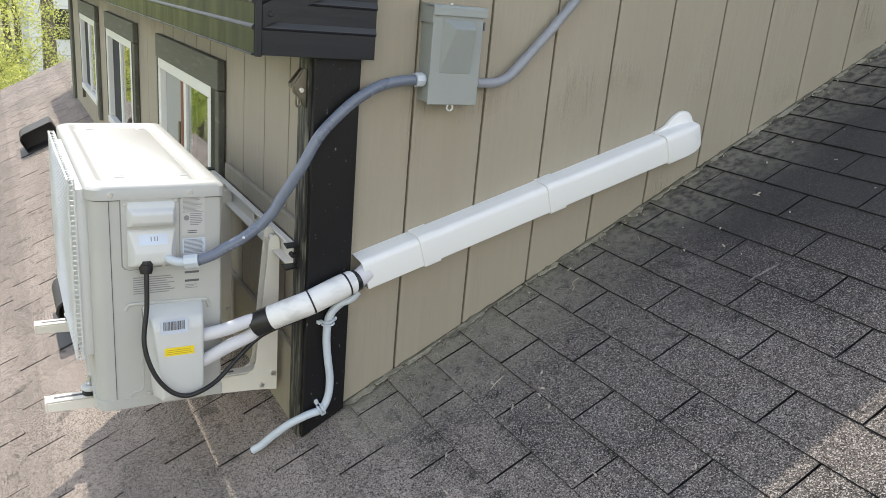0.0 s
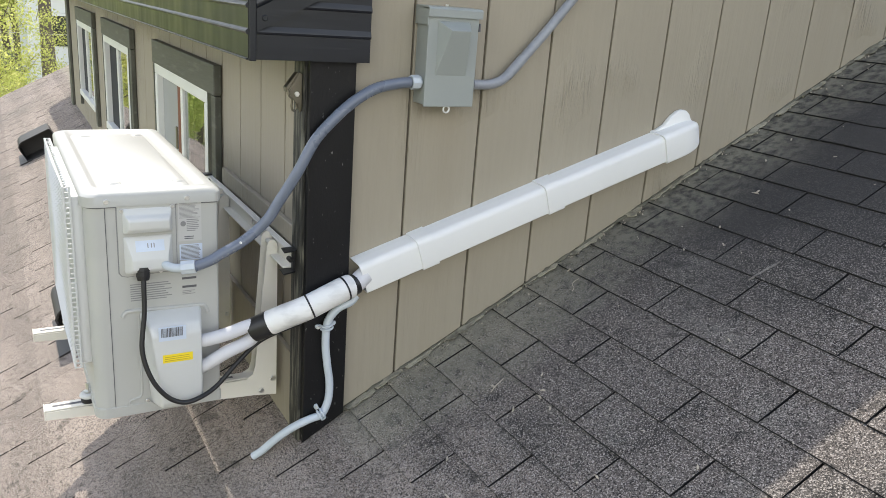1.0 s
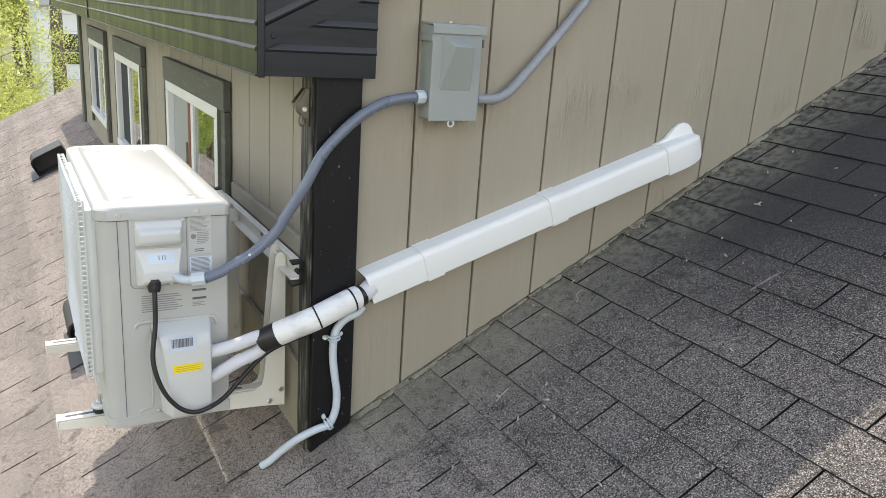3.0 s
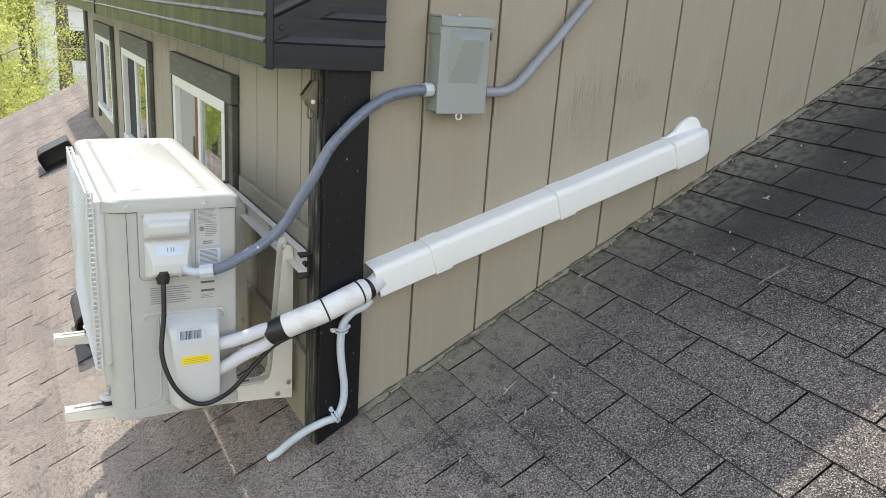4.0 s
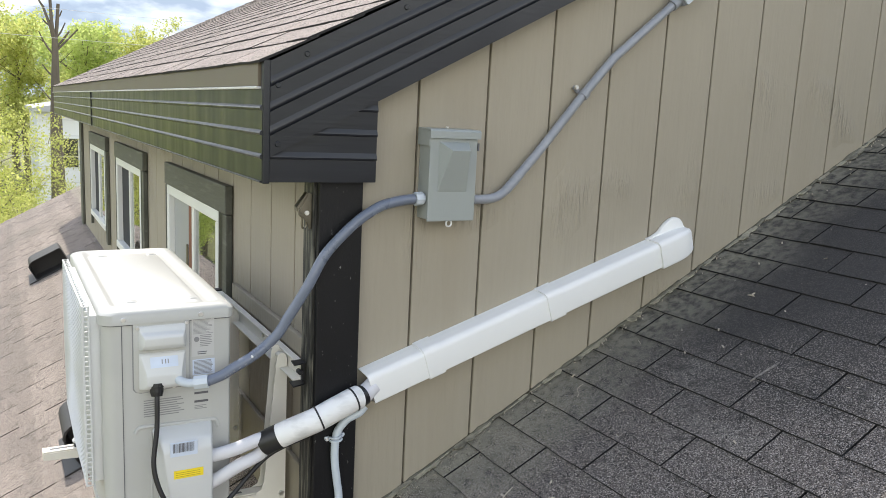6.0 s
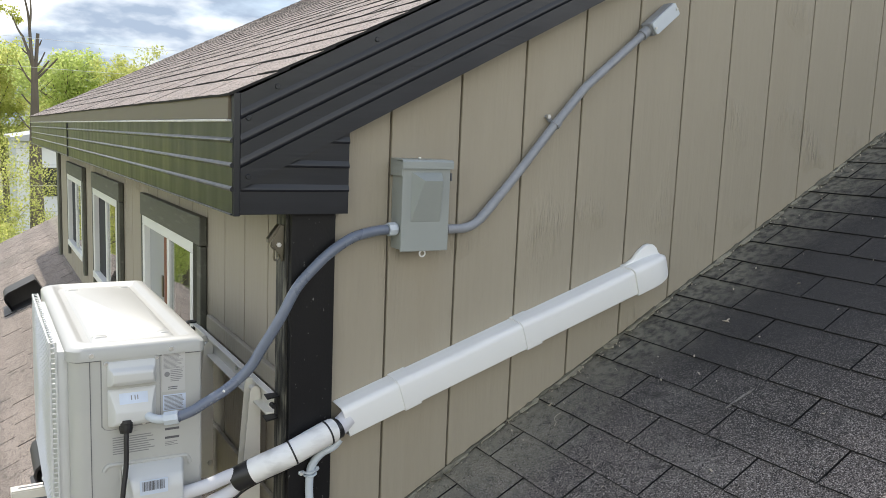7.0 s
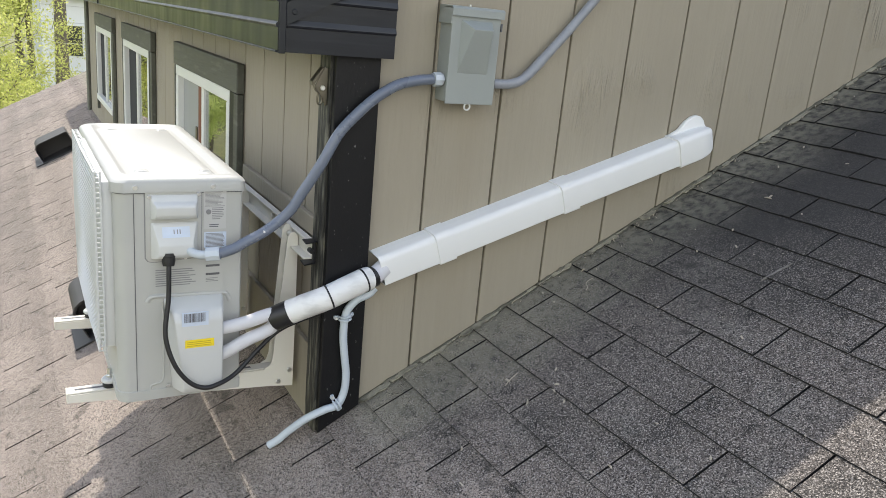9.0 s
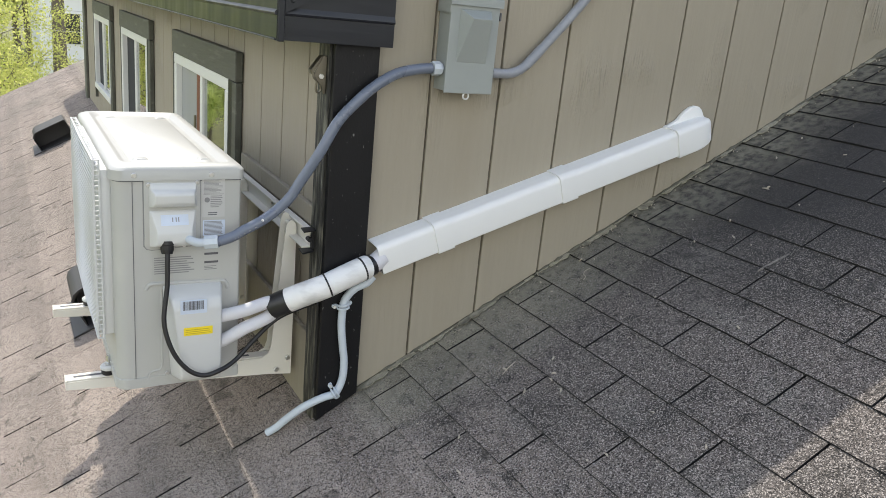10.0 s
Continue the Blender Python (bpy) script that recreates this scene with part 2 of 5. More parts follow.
def wood_emboss(m, strength):
    """Pressed wood figure in hardboard siding: long distorted ridges that come and go over the sheet."""
    t = m.node_tree
    b = t.nodes["Principled BSDF"]
    g = t.nodes.new("ShaderNodeNewGeometry")
    mapping = t.nodes.new("ShaderNodeMapping")
    mapping.inputs["Scale"].default_value = (1, 1, 0.10)
    t.links.new(g.outputs["Position"], mapping.inputs["Vector"])
    n = t.nodes.new("ShaderNodeTexNoise")
    n.inputs["Scale"].default_value, n.inputs["Detail"].default_value, n.inputs["Distortion"].default_value = 70, 3.0, 1.4
    t.links.new(mapping.outputs["Vector"], n.inputs["Vector"])
    patch = t.nodes.new("ShaderNodeTexNoise")
    patch.inputs["Scale"].default_value, patch.inputs["Detail"].default_value = 3.1, 2.0
    t.links.new(g.outputs["Position"], patch.inputs["Vector"])
    r = t.nodes.new("ShaderNodeMapRange")
    r.inputs["From Min"].default_value, r.inputs["From Max"].default_value, r.inputs["To Min"].default_value = 0.59, 0.74, 0.06
    t.links.new(patch.outputs["Fac"], r.inputs["Value"])
    mul = t.nodes.new("ShaderNodeMath")
    mul.operation = "MULTIPLY"
    t.links.new(n.outputs["Fac"], mul.inputs[0])
    t.links.new(r.outputs["Result"], mul.inputs[1])
    bp = t.nodes.new("ShaderNodeBump")
    bp.inputs["Strength"].default_value, bp.inputs["Distance"].default_value = strength, 0.016
    t.links.new(mul.outputs[0], bp.inputs["Height"])
    t.links.new(bp.outputs["Normal"], b.inputs["Normal"].links[0].from_node.inputs["Normal"])
    # shade in the figure's deepest lines, put into the colour
    line = t.nodes.new("ShaderNodeMapRange")
    line.inputs["From Min"].default_value, line.inputs["From Max"].default_value = 0.40, 0.33
    t.links.new(n.outputs["Fac"], line.inputs["Value"])
    line_shade = t.nodes.new("ShaderNodeMath")
    line_shade.operation = "MULTIPLY"
    t.links.new(line.outputs["Result"], line_shade.inputs[0])
    t.links.new(r.outputs["Result"], line_shade.inputs[1])
    mx = t.nodes.new("ShaderNodeMix")
    mx.data_type = "RGBA"
    t.links.new(line_shade.outputs[0], mx.inputs["Factor"])
    t.links.new(b.inputs["Base Color"].links[0].from_socket, mx.inputs["A"])
    mx.inputs["B"].default_value = (0.282, 0.248, 0.190, 1)
    t.links.new(mx.outputs["Result"], b.inputs["Base Color"])


def glass_material():
    m = bpy.data.materials.new("window_glass")
    m.use_nodes = True
    b = m.node_tree.nodes["Principled BSDF"]
    b.inputs["Base Color"].default_value = (0.92, 0.95, 0.94, 1)
    b.inputs["Roughness"].default_value = 0.01
    b.inputs["Transmission Weight"].default_value = 1.0
    b.inputs["IOR"].default_value = 1.9
    return m


def leaf_material(name, a, c):
    m = bpy.data.materials.new(name)
    m.use_nodes = True
    t = m.node_tree
    b = t.nodes["Principled BSDF"]
    g = t.nodes.new("ShaderNodeNewGeometry")
    mx = t.nodes.new("ShaderNodeMix")
    mx.data_type = "RGBA"
    t.links.new(g.outputs["Random Per Island"], mx.inputs["Factor"])
    mx.inputs["A"].default_value, mx.inputs["B"].default_value = (*a, 1), (*c, 1)
    t.links.new(mx.outputs["Result"], b.inputs["Base Color"])
    b.inputs["Roughness"].default_value = 0.6
    tr = t.nodes.new("ShaderNodeBsdfTranslucent")
    t.links.new(mx.outputs["Result"], tr.inputs["Color"])
    ms = t.nodes.new("ShaderNodeMixShader")
    ms.inputs["Fac"].default_value = 0.68
    t.links.new(b.outputs["BSDF"], ms.inputs[1])
    t.links.new(tr.outputs["BSDF"], ms.inputs[2])
    t.links.new(ms.outputs["Shader"], t.nodes["Material Output"].inputs["Surface"])
    return m


M_SHINGLE = granule_material("asphalt_shingle", (0.292, 0.243, 0.210), True)
M_SHINGLE_UPPER = granule_material("upper_asphalt_shingle", (0.315, 0.265, 0.240), False)
M_SIDING = material("tan_painted_siding", (0.328, 0.294, 0.232), rough=0.62, vary=0.05, scale=2.5, fine=0.022, fine_scale=70, bump=0.28, bump_scale=60,
                    stretch=(1, 1, 0.07), stain=(0.26, 0.22, 0.16), stain_scale=5, stain_amount=0.25, stain_from=0.56, spec=0.35)
wood_emboss(M_SIDING, 0.9)
M_BACKING = material("siding_groove_paint", (0.115, 0.098, 0.072), rough=0.8, vary=0.1)
M_BLACK = material("black_painted_wood", (0.005, 0.005, 0.006), rough=0.48, vary=0.25, scale=12, bump=0.22, bump_scale=170, stretch=(1, 1, 0.5),
                   stain=(0.45, 0.45, 0.44), stain_scale=130, stain_amount=1.0, stain_from=0.69, spec=0.35)
M_WORN = material("weathered_black_board", (0.024, 0.024, 0.021), rough=0.6, vary=0.3, scale=10, bump=1.0, bump_scale=120, stretch=(1, 1, 0.14), stain=(0.24, 0.23, 0.18), stain_scale=75, stain_amount=0.8, stain_from=0.50)
M_CASING = material("weathered_dark_casing", (0.084, 0.086, 0.068), rough=0.58, vary=0.3, scale=9, bump=0.7, bump_scale=70, stretch=(1, 0.12, 1),
                    stain=(0.17, 0.17, 0.14), stain_scale=44, stain_amount=0.75, stain_from=0.57)
M_FASCIA = material("black_coated_aluminium", (0.008, 0.010, 0.015), rough=0.33, vary=0.18, scale=7, bump=0.08, bump_scale=55, stretch=(0.16, 0.16, 2.0), spec=0.5)
ripple(M_FASCIA, 5.5, (0.5, 1.0, 0.35), 0.8, 0.016)
M_DRIP = material("tan_drip_metal", (0.145, 0.120, 0.085), rough=0.5, vary=0.08, scale=4)
M_EDGE = material("bright_metal_edge", (0.62, 0.62, 0.60), rough=0.35, vary=0.1, scale=20)
M_PVC = material("white_pvc", (0.76, 0.765, 0.755), rough=0.50, vary=0.02, scale=5, bump=0.03, bump_scale=40)
M_UNIT = material("ivory_powder_coat", (0.440, 0.443, 0.422), rough=0.42, vary=0.02, scale=4, bump=0.05, bump_scale=500, stain=(0.60, 0.59, 0.54), stain_scale=7, stain_amount=0.15, stain_from=0.6)
M_PANEL = material("white_plastic_panel", (0.58, 0.59, 0.58), rough=0.40, vary=0.02, scale=5)
M_STEEL_PAINT = material("ivory_bracket_paint", (0.76, 0.735, 0.66), rough=0.45, vary=0.04, scale=7)
M_BOX = material("grey_enclosure_paint", (0.30, 0.325, 0.315), rough=0.33, vary=0.04, scale=8, bump=0.06, bump_scale=250)
M_CONDUIT = material("grey_conduit_plastic", (0.27, 0.285, 0.315), rough=0.32, vary=0.08, scale=16, fine=0.05, fine_scale=120)
M_FITTING = material("pale_grey_fitting", (0.50, 0.55, 0.60), rough=0.42, vary=0.05, scale=20)
M_FLEX = material("blue_grey_flexible_conduit", (0.140, 0.163, 0.212), rough=0.28, vary=0.06, scale=12)
M_RUBBER = material("black_rubber", (0.012, 0.012, 0.013), rough=0.48, vary=0.15, scale=20)
M_TAPE = material("black_vinyl_tape", (0.015, 0.015, 0.016), rough=0.35, vary=0.2, scale=40)
M_WRAP = material("white_pipe_wrap", (0.74, 0.74, 0.73), rough=0.55, vary=0.05, scale=14, bump=0.35, bump_scale=45, stain=(0.36, 0.36, 0.35), stain_scale=24, stain_amount=0.55, stain_from=0.50, stretch=(0.5, 1, 1.4))
M_FOAM = material("white_foam_insulation", (0.60, 0.60, 0.63), rough=0.75, vary=0.03, scale=15, bump=0.12, bump_scale=160)
M_HOSE = material("pale_blue_drain_hose", (0.52, 0.58, 0.64), rough=0.36, vary=0.05, scale=18)
M_ZINC = material("zinc_plated_steel", (0.185, 0.170, 0.135), rough=0.38, metal=1.0, vary=0.12, scale=30)
M_SCREW = material("bright_screw_steel", (0.78, 0.78, 0.76), rough=0.35, metal=1.0, vary=0.1, scale=30)
M_VENT = material("black_vent_plastic", (0.040, 0.038, 0.039), rough=0.55, vary=0.2, scale=9)
M_VINYL = material("white_vinyl_window", (0.72, 0.73, 0.70), rough=0.4, vary=0.04, scale=6)
M_SASH = material("grey_sash_vinyl", (0.32, 0.33, 0.33), rough=0.45, vary=0.05, scale=8)
# dark colour for screens, and for the room's dimness behind the sash
M_SCREEN = material("screen_and_room_dark", (0.022, 0.024, 0.027), rough=0.8, vary=0.1)
# plaster darkened: the room's dimness is put into its colour
M_ROOM = material("dimmed_room_plaster", (0.16, 0.15, 0.14), rough=0.85, vary=0.06)
M_BROWN = material("brown_stained_wood", (0.17, 0.050, 0.024), rough=0.5, vary=0.15, scale=12, stretch=(1, 1, 0.1))
M_LABEL = material("paper_label", (0.70, 0.69, 0.66), rough=0.5, vary=0.02)
M_LABEL_GREY = material("silver_label", (0.50, 0.50, 0.49), rough=0.4, vary=0.02)
M_LABEL_BLUE = material("pale_blue_label", (0.56, 0.63, 0.74), rough=0.4, vary=0.06, scale=30)
M_INK = material("grey_print", (0.10, 0.10, 0.11), rough=0.6, vary=0.05)
M_INK_PALE = material("faded_print", (0.23, 0.23, 0.235), rough=0.6, vary=0.05)
M_YELLOW = material("yellow_sticker", (0.85, 0.66, 0.03), rough=0.4, vary=0.03)
M_CAULK = material("old_sealant", (0.12, 0.115, 0.09), rough=0.85, vary=0.25, scale=25, bump=0.8, bump_scale=120, stain=(0.06, 0.06, 0.05), stain_scale=30, stain_amount=0.7, stain_from=0.55)
M_FLAKE = material("lichened_sealant", (0.34, 0.32, 0.25), rough=0.9, vary=0.2, scale=14, fine=0.2, fine_scale=180, bump=0.8, bump_scale=150, stain=(0.06, 0.058, 0.048), stain_scale=22, stain_amount=0.75, stain_from=0.50)
M_DEBRIS = material("dry_leaf_bits", (0.42, 0.37, 0.30), rough=0.8, vary=0.2, scale=60)
M_SCUFF = material("rubbed_granules", (0.20, 0.185, 0.17), rough=0.9, vary=0.25, scale=60, fine=0.4, fine_scale=260, bump=1.0, bump_scale=260)
M_DECK = material("roof_felt", (0.010, 0.010, 0.010), rough=0.95, vary=0.2)
M_GRASS = material("lawn_and_meadow", (0.160, 0.165, 0.066), rough=0.9, vary=0.25, scale=0.15, fine=0.25, fine_scale=3.0, stain=(0.17, 0.15, 0.07), stain_scale=0.08, stain_amount=0.5, stain_from=0.52)
M_BARK = material("grey_brown_bark", (0.12, 0.10, 0.08), rough=0.9, vary=0.25, scale=5, bump=0.8, bump_scale=20, stretch=(1, 1, 0.2))
M_HOUSE = material("white_house_siding", (0.68, 0.70, 0.72), rough=0.7, vary=0.04, scale=1.0)
M_HOUSE_ROOF = material("pale_grey_roofing", (0.42, 0.43, 0.45), rough=0.85, vary=0.1, scale=1.0)
M_WIRE = material("weathered_cable", (0.62, 0.63, 0.64), rough=0.7, vary=0.05)
M_ASPHALT = material("bare_asphalt_edge", (0.012, 0.012, 0.012), rough=0.8, vary=0.2, scale=40)
M_GLASS = glass_material()
M_LEAF = leaf_material("spring_leaves", (0.40, 0.45, 0.11), (0.60, 0.60, 0.22))
M_LEAF_DEEP = leaf_material("deeper_green_leaves", (0.40, 0.50, 0.14), (0.60, 0.66, 0.26))


# ---- mesh helpers ----
def place(ob):
    p = Vector((0, 0, 0))
    while ob:
        p += ob.location
        ob = ob.parent
    return p


def part(name, bm, mat, parent=None, label="", smooth=False):
    """Links a bmesh, given in world metres, as one mesh object under a thing or a part."""
    me = bpy.data.meshes.new(name)
    if parent is not None:
        bmesh.ops.translate(bm, vec=-place(parent), verts=bm.verts)
    bmesh.ops.recalc_face_normals(bm, faces=bm.faces)
    bm.to_mesh(me)
    bm.free()
    if smooth:
        for f in me.polygons:
            f.use_smooth = True
        me.set_sharp_from_angle(angle=radians(38))
    me.materials.append(mat)
    ob = new(name, me)
    ob.parent = parent
    if label:
        tagged(ob, label)
    return ob


def thing(name, at, label, category, group="", kind=""):
    ob = new(name)
    ob.location = at
    ob.empty_display_size = 0.05
    return tagged(ob, label, category, group, kind)


def bevel(bm, width, segments=2):
    if width > 0:
        bmesh.ops.bevel(bm, geom=list(bm.edges), offset=width, segments=segments, affect="EDGES", profile=0.5, clamp_overlap=True)
    return bm


def box(x0, x1, y0, y1, z0, z1, r=0.0, seg=2):
    bm = bmesh.new()
    bmesh.ops.create_cube(bm, size=1.0, matrix=Matrix.Translation(((x0 + x1) / 2, (y0 + y1) / 2, (z0 + z1) / 2)) @ Matrix.Diagonal((abs(x1 - x0), abs(y1 - y0), abs(z1 - z0), 1)))
    return bevel(bm, r, seg)


def prism(outline, axis, a, b, r=0.0, seg=2):
    """A polygon in the two axes other than axis (in x, y, z order), pushed from a to b along it."""
    bm = bmesh.new()

    def at(p, v):
        q = list(p)
        q.insert("xyz".index(axis), v)
        return bm.verts.new(q)
    lo, hi = [at(p, a) for p in outline], [at(p, b) for p in outline]
    n = len(outline)
    bm.faces.new(lo)
    bm.faces.new(hi)
    for i in range(n):
        bm.faces.new((lo[i], lo[(i + 1) % n], hi[(i + 1) % n], hi[i]))
    bmesh.ops.recalc_face_normals(bm, faces=bm.faces)
    return bevel(bm, r, seg)


def rounded(w, h, r, n=5):
    """A rounded rectangle round the origin."""
    out = []
    for cx, cy, a0 in ((w / 2 - r, h / 2 - r, 0), (-w / 2 + r, h / 2 - r, 90), (-w / 2 + r, -h / 2 + r, 180), (w / 2 - r, -h / 2 + r, 270)):
        for i in range(n + 1):
            a = radians(a0 + 90 * i / n)
            out.append((cx + r * math.cos(a), cy + r * math.sin(a)))
    return out


def smooth_path(points, steps=8):
    """A Catmull-Rom line through the points."""
    p = [Vector(q) for q in points]
    p = [2 * p[0] - p[1]] + p + [2 * p[-1] - p[-2]]
    out = []
    for i in range(1, len(p) - 2):
        for k in range(steps):
            t = k / steps
            a, b, c, d = p[i - 1], p[i], p[i + 1], p[i + 2]
            out.append(0.5 * (2 * b + (c - a) * t + (2 * a - 5 * b + 4 * c - d) * t * t + (3 * b - a - 3 * c + d) * t * t * t))
    out.append(p[-2])
    return out


def tube(path, radius, sides=12, ribs=0.0, bm=None):
    """A closed tube along a path; radius is a number or one for each point."""
    bm = bm or bmesh.new()
    path = [Vector(q) for q in path]
    n = len(path)
    rings, side = [], None
    for i, q in enumerate(path):
        way = (path[min(i + 1, n - 1)] - path[max(i - 1, 0)]).normalized()
        if side is None:
            side = way.cross(Vector((0, 0, 1)) if abs(way.z) < 0.9 else Vector((1, 0, 0))).normalized()
        side = (side - way * side.dot(way)).normalized()
        up = side.cross(way)
        r = radius[i] if isinstance(radius, (list, tuple)) else radius
        if ribs:
            r += ribs * (1 if i % 2 else -1)
        rings.append([bm.verts.new(q + r * (math.cos(2 * math.pi * k / sides) * side + math.sin(2 * math.pi * k / sides) * up)) for k in range(sides)])
    for a, b in zip(rings, rings[1:]):
        for k in range(sides):
            bm.faces.new((a[k], a[(k + 1) % sides], b[(k + 1) % sides], b[k]))
    bm.faces.new(rings[0])
    bm.faces.new(rings[-1])
    return bm


def disc(at, way, radius, depth, sides=16, r=0.0):
    at, way = Vector(at), Vector(way).normalized()
    bm = tube([at, at + way * depth], radius, sides)
    return bevel(bm, r, 1) if r else bm


def scale_to_eye(ob, s):
    """Scales a thing with its parts about the camera eye, so it keeps its place in the view."""
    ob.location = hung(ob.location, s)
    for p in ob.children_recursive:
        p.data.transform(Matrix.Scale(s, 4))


# shifts a point towards the camera eye by s; its image stays put
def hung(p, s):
    return Vector(p) * s + (1 - s) * CAM_EYE


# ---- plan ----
# camera eye, about which unit and brackets are scaled to fit the view
CAM_EYE = Vector((-0.700, -1.742, 1.048))
UNIT_SCALE, BRACKET_SCALE = 0.94, 0.966
SLOPE, RISE = 0.521, -0.021        # lower roof: z = SLOPE * x + RISE
GROOVE = 0.2032
WALL_W = -0.045                    # face of the eave wall
END_Y = 6.05
FX, FZ0, FZ1 = -0.204, 0.915, 1.115  # eave fascia
EAVE_Z, PITCH = 1.176, 0.52        # upper roof: z = EAVE_Z + PITCH * (x - EAVE_X)
EAVE_X = -0.215
RAKE_Y = -0.055
FAR_Y = 7.15


def roof_z(x):
    return SLOPE * x + RISE


def upper_z(x):
    return EAVE_Z + PITCH * (x - EAVE_X)


# ---- ground ----
bm = bmesh.new()
bmesh.ops.create_circle(bm, cap_ends=True, radius=2500, segments=64, matrix=Matrix.Translation((0, 0, -4.6)))
tagged(part("ground", bm, M_GRASS), "green lawn and meadow round the house", "ground", kind="structure")

# ---- lower roof deck; its shingles follow at the end ----
ROOF_X0, ROOF_X1, ROOF_Y0, ROOF_Y1 = -1.75, 4.6, -6.0, 8.55
bm = prism([(ROOF_X0, roof_z(ROOF_X0) - 0.014), (ROOF_X1, roof_z(ROOF_X1) - 0.014), (ROOF_X1, roof_z(ROOF_X1) - 0.16), (ROOF_X0, roof_z(ROOF_X0) - 0.16)], "y", ROOF_Y0, ROOF_Y1)
lower_roof = tagged(part("roof_lower", bm, M_DECK), "sloping lower roof clad in weathered brown-grey asphalt shingles", "roof", kind="structure")
bm = box(ROOF_X0 + 0.4, ROOF_X1, ROOF_Y0 + 0.3, ROOF_Y1 - 0.3, -4.6, roof_z(ROOF_X0 + 0.4) - 0.17)
tagged(part("wall_lower", bm, M_SIDING), "tan painted lower storey wall under the roof", "wall", kind="structure")

# ---- gable wall ----
bm = prism([(-0.03, roof_z(-0.03) - 0.1), (4.6, roof_z(4.6) - 0.1), (4.6, upper_z(4.6) - 0.05), (-0.03, upper_z(-0.03) - 0.05)], "y", 0.008, 0.11)
wall_south = tagged(part("wall_south", bm, M_BACKING), "tan painted grooved plywood siding on the gable wall", "wall", kind="structure")
for k in range(0, 22):
    x0, x1 = GROOVE * k + 0.0030, GROOVE * (k + 1) - 0.0030
    if k == 0:
        x0 = 0.0
    lift = 0.006
    o = [(x0, roof_z(x0) + lift), (x1, roof_z(x1) + lift), (x1, upper_z(x1) - 0.08), (x0, upper_z(x0) - 0.08)]
    part("siding_board", prism(o, "y", 0.0, 0.012, 0.0015, 1), M_SIDING, wall_south)

# ---- eave wall with three windows ----
WINDOWS = [(0.94, 1.885), (2.635, 3.615), (4.24, 5.21)]
WIN_Z0, WIN_Z1 = 0.145, 0.718
edges = [0.0] + [v for w in WINDOWS for v in w] + [END_Y]
base_z = roof_z(WALL_W) - 0.1
bm = bmesh.new()


def add_box(bm, x0, x1, y0, y1, z0, z1):
    bmesh.ops.create_cube(bm, size=1.0, matrix=Matrix.Translation(((x0 + x1) / 2, (y0 + y1) / 2, (z0 + z1) / 2)) @ Matrix.Diagonal((x1 - x0, y1 - y0, z1 - z0, 1)))


for i in range(len(edges) - 1):
    y0, y1 = edges[i], edges[i + 1]
    if i % 2 == 0:
        add_box(bm, WALL_W + 0.008, WALL_W + 0.11, y0 + 0.111 * (i == 0), y1, base_z, 1.15)
    else:
        add_box(bm, WALL_W + 0.008, WALL_W + 0.11, y0, y1, base_z, WIN_Z0)
        add_box(bm, WALL_W + 0.008, WALL_W + 0.11, y0, y1, WIN_Z1, 1.15)
wall_west = tagged(part("wall_west", bm, M_BACKING), "tan grooved plywood siding on the window wall under the eave", "wall", kind="structure")
grooves = [0.05] + [0.195 + 0.2065 * k for k in range(29)]
for g0, g1 in zip(grooves, grooves[1:]):
    y0, y1 = g0 + 0.004, min(g1, END_Y) - 0.004
    if y1 - y0 < 0.02:
        continue
    marks = sorted({y0, y1, *[v for w in WINDOWS for v in w if y0 < v < y1]})
    for a, b in zip(marks, marks[1:]):
        mid = (a + b) / 2
        inside = any(w0 < mid < w1 for w0, w1 in WINDOWS)
        for z0, z1 in (((base_z, WIN_Z0), (WIN_Z1, 1.0)) if inside else ((base_z, 1.0),)):
            part("siding_board", box(WALL_W, WALL_W + 0.012, a, b, z0, z1, 0.0015, 1), M_SIDING, wall_west)
part("band_board", box(-0.062, WALL_W - 0.001, 0.052, 0.765, 0.452, 0.502, 0.003), M_SIDING, wall_west, "tan horizontal band board")
part("skirt_board", box(-0.060, WALL_W - 0.001, 0.052, 2.2, base_z, 0.155, 0.003), M_SIDING, wall_west, "tan skirt board over the shingles")
tagged(part("wall_east", box(4.6, 4.7, 0.0, END_Y, 1.0, 3.6), M_ROOM), "plain wall that closes the house", "wall", kind="structure")
tagged(part("wall_north", prism([(WALL_W, -0.1), (4.6, 2.2), (4.6, 3.6), (WALL_W, 1.2)], "y", END_Y, END_Y + 0.1), M_SIDING), "plain tan end wall of the house", "wall", kind="structure")
tagged(part("room_partition", box(1.3, 1.36, 0.12, END_Y - 0.01, 0.0, 1.95), M_ROOM), "plain plaster wall, darkened to make the room dim", "wall", kind="structure")
tagged(part("room_floor", box(WALL_W + 0.12, 4.5, 0.12, END_Y - 0.01, -0.02, 0.03), M_BROWN), "dim floor inside the room", "floor", kind="structure")


def corner_board(y0, y1, face):
    """Two boards lapped round an outside corner."""
    post = thing("corner_board", (-0.06, y0, roof_z(-0.06)), "black painted wooden corner board, chipped and weathered at its edge", "trim", kind="structure")
    zb = roof_z(-0.06) - 0.01
    part("front_board", prism([(-0.060, zb + 0.006), (0.052, roof_z(0.052) + 0.004), (0.052, 1.06), (-0.060, 1.06)], "y", face, face + 0.019, 0.0025), M_BLACK, post)
    part("side_board", box(-0.0665, -0.0455, face + 0.0195, face + 0.088, zb - 0.03, 1.06, 0.002), M_WORN, post, "weathered black board edge with bare grain")
    return post


corner_board(-0.02, 0.05, -0.02)
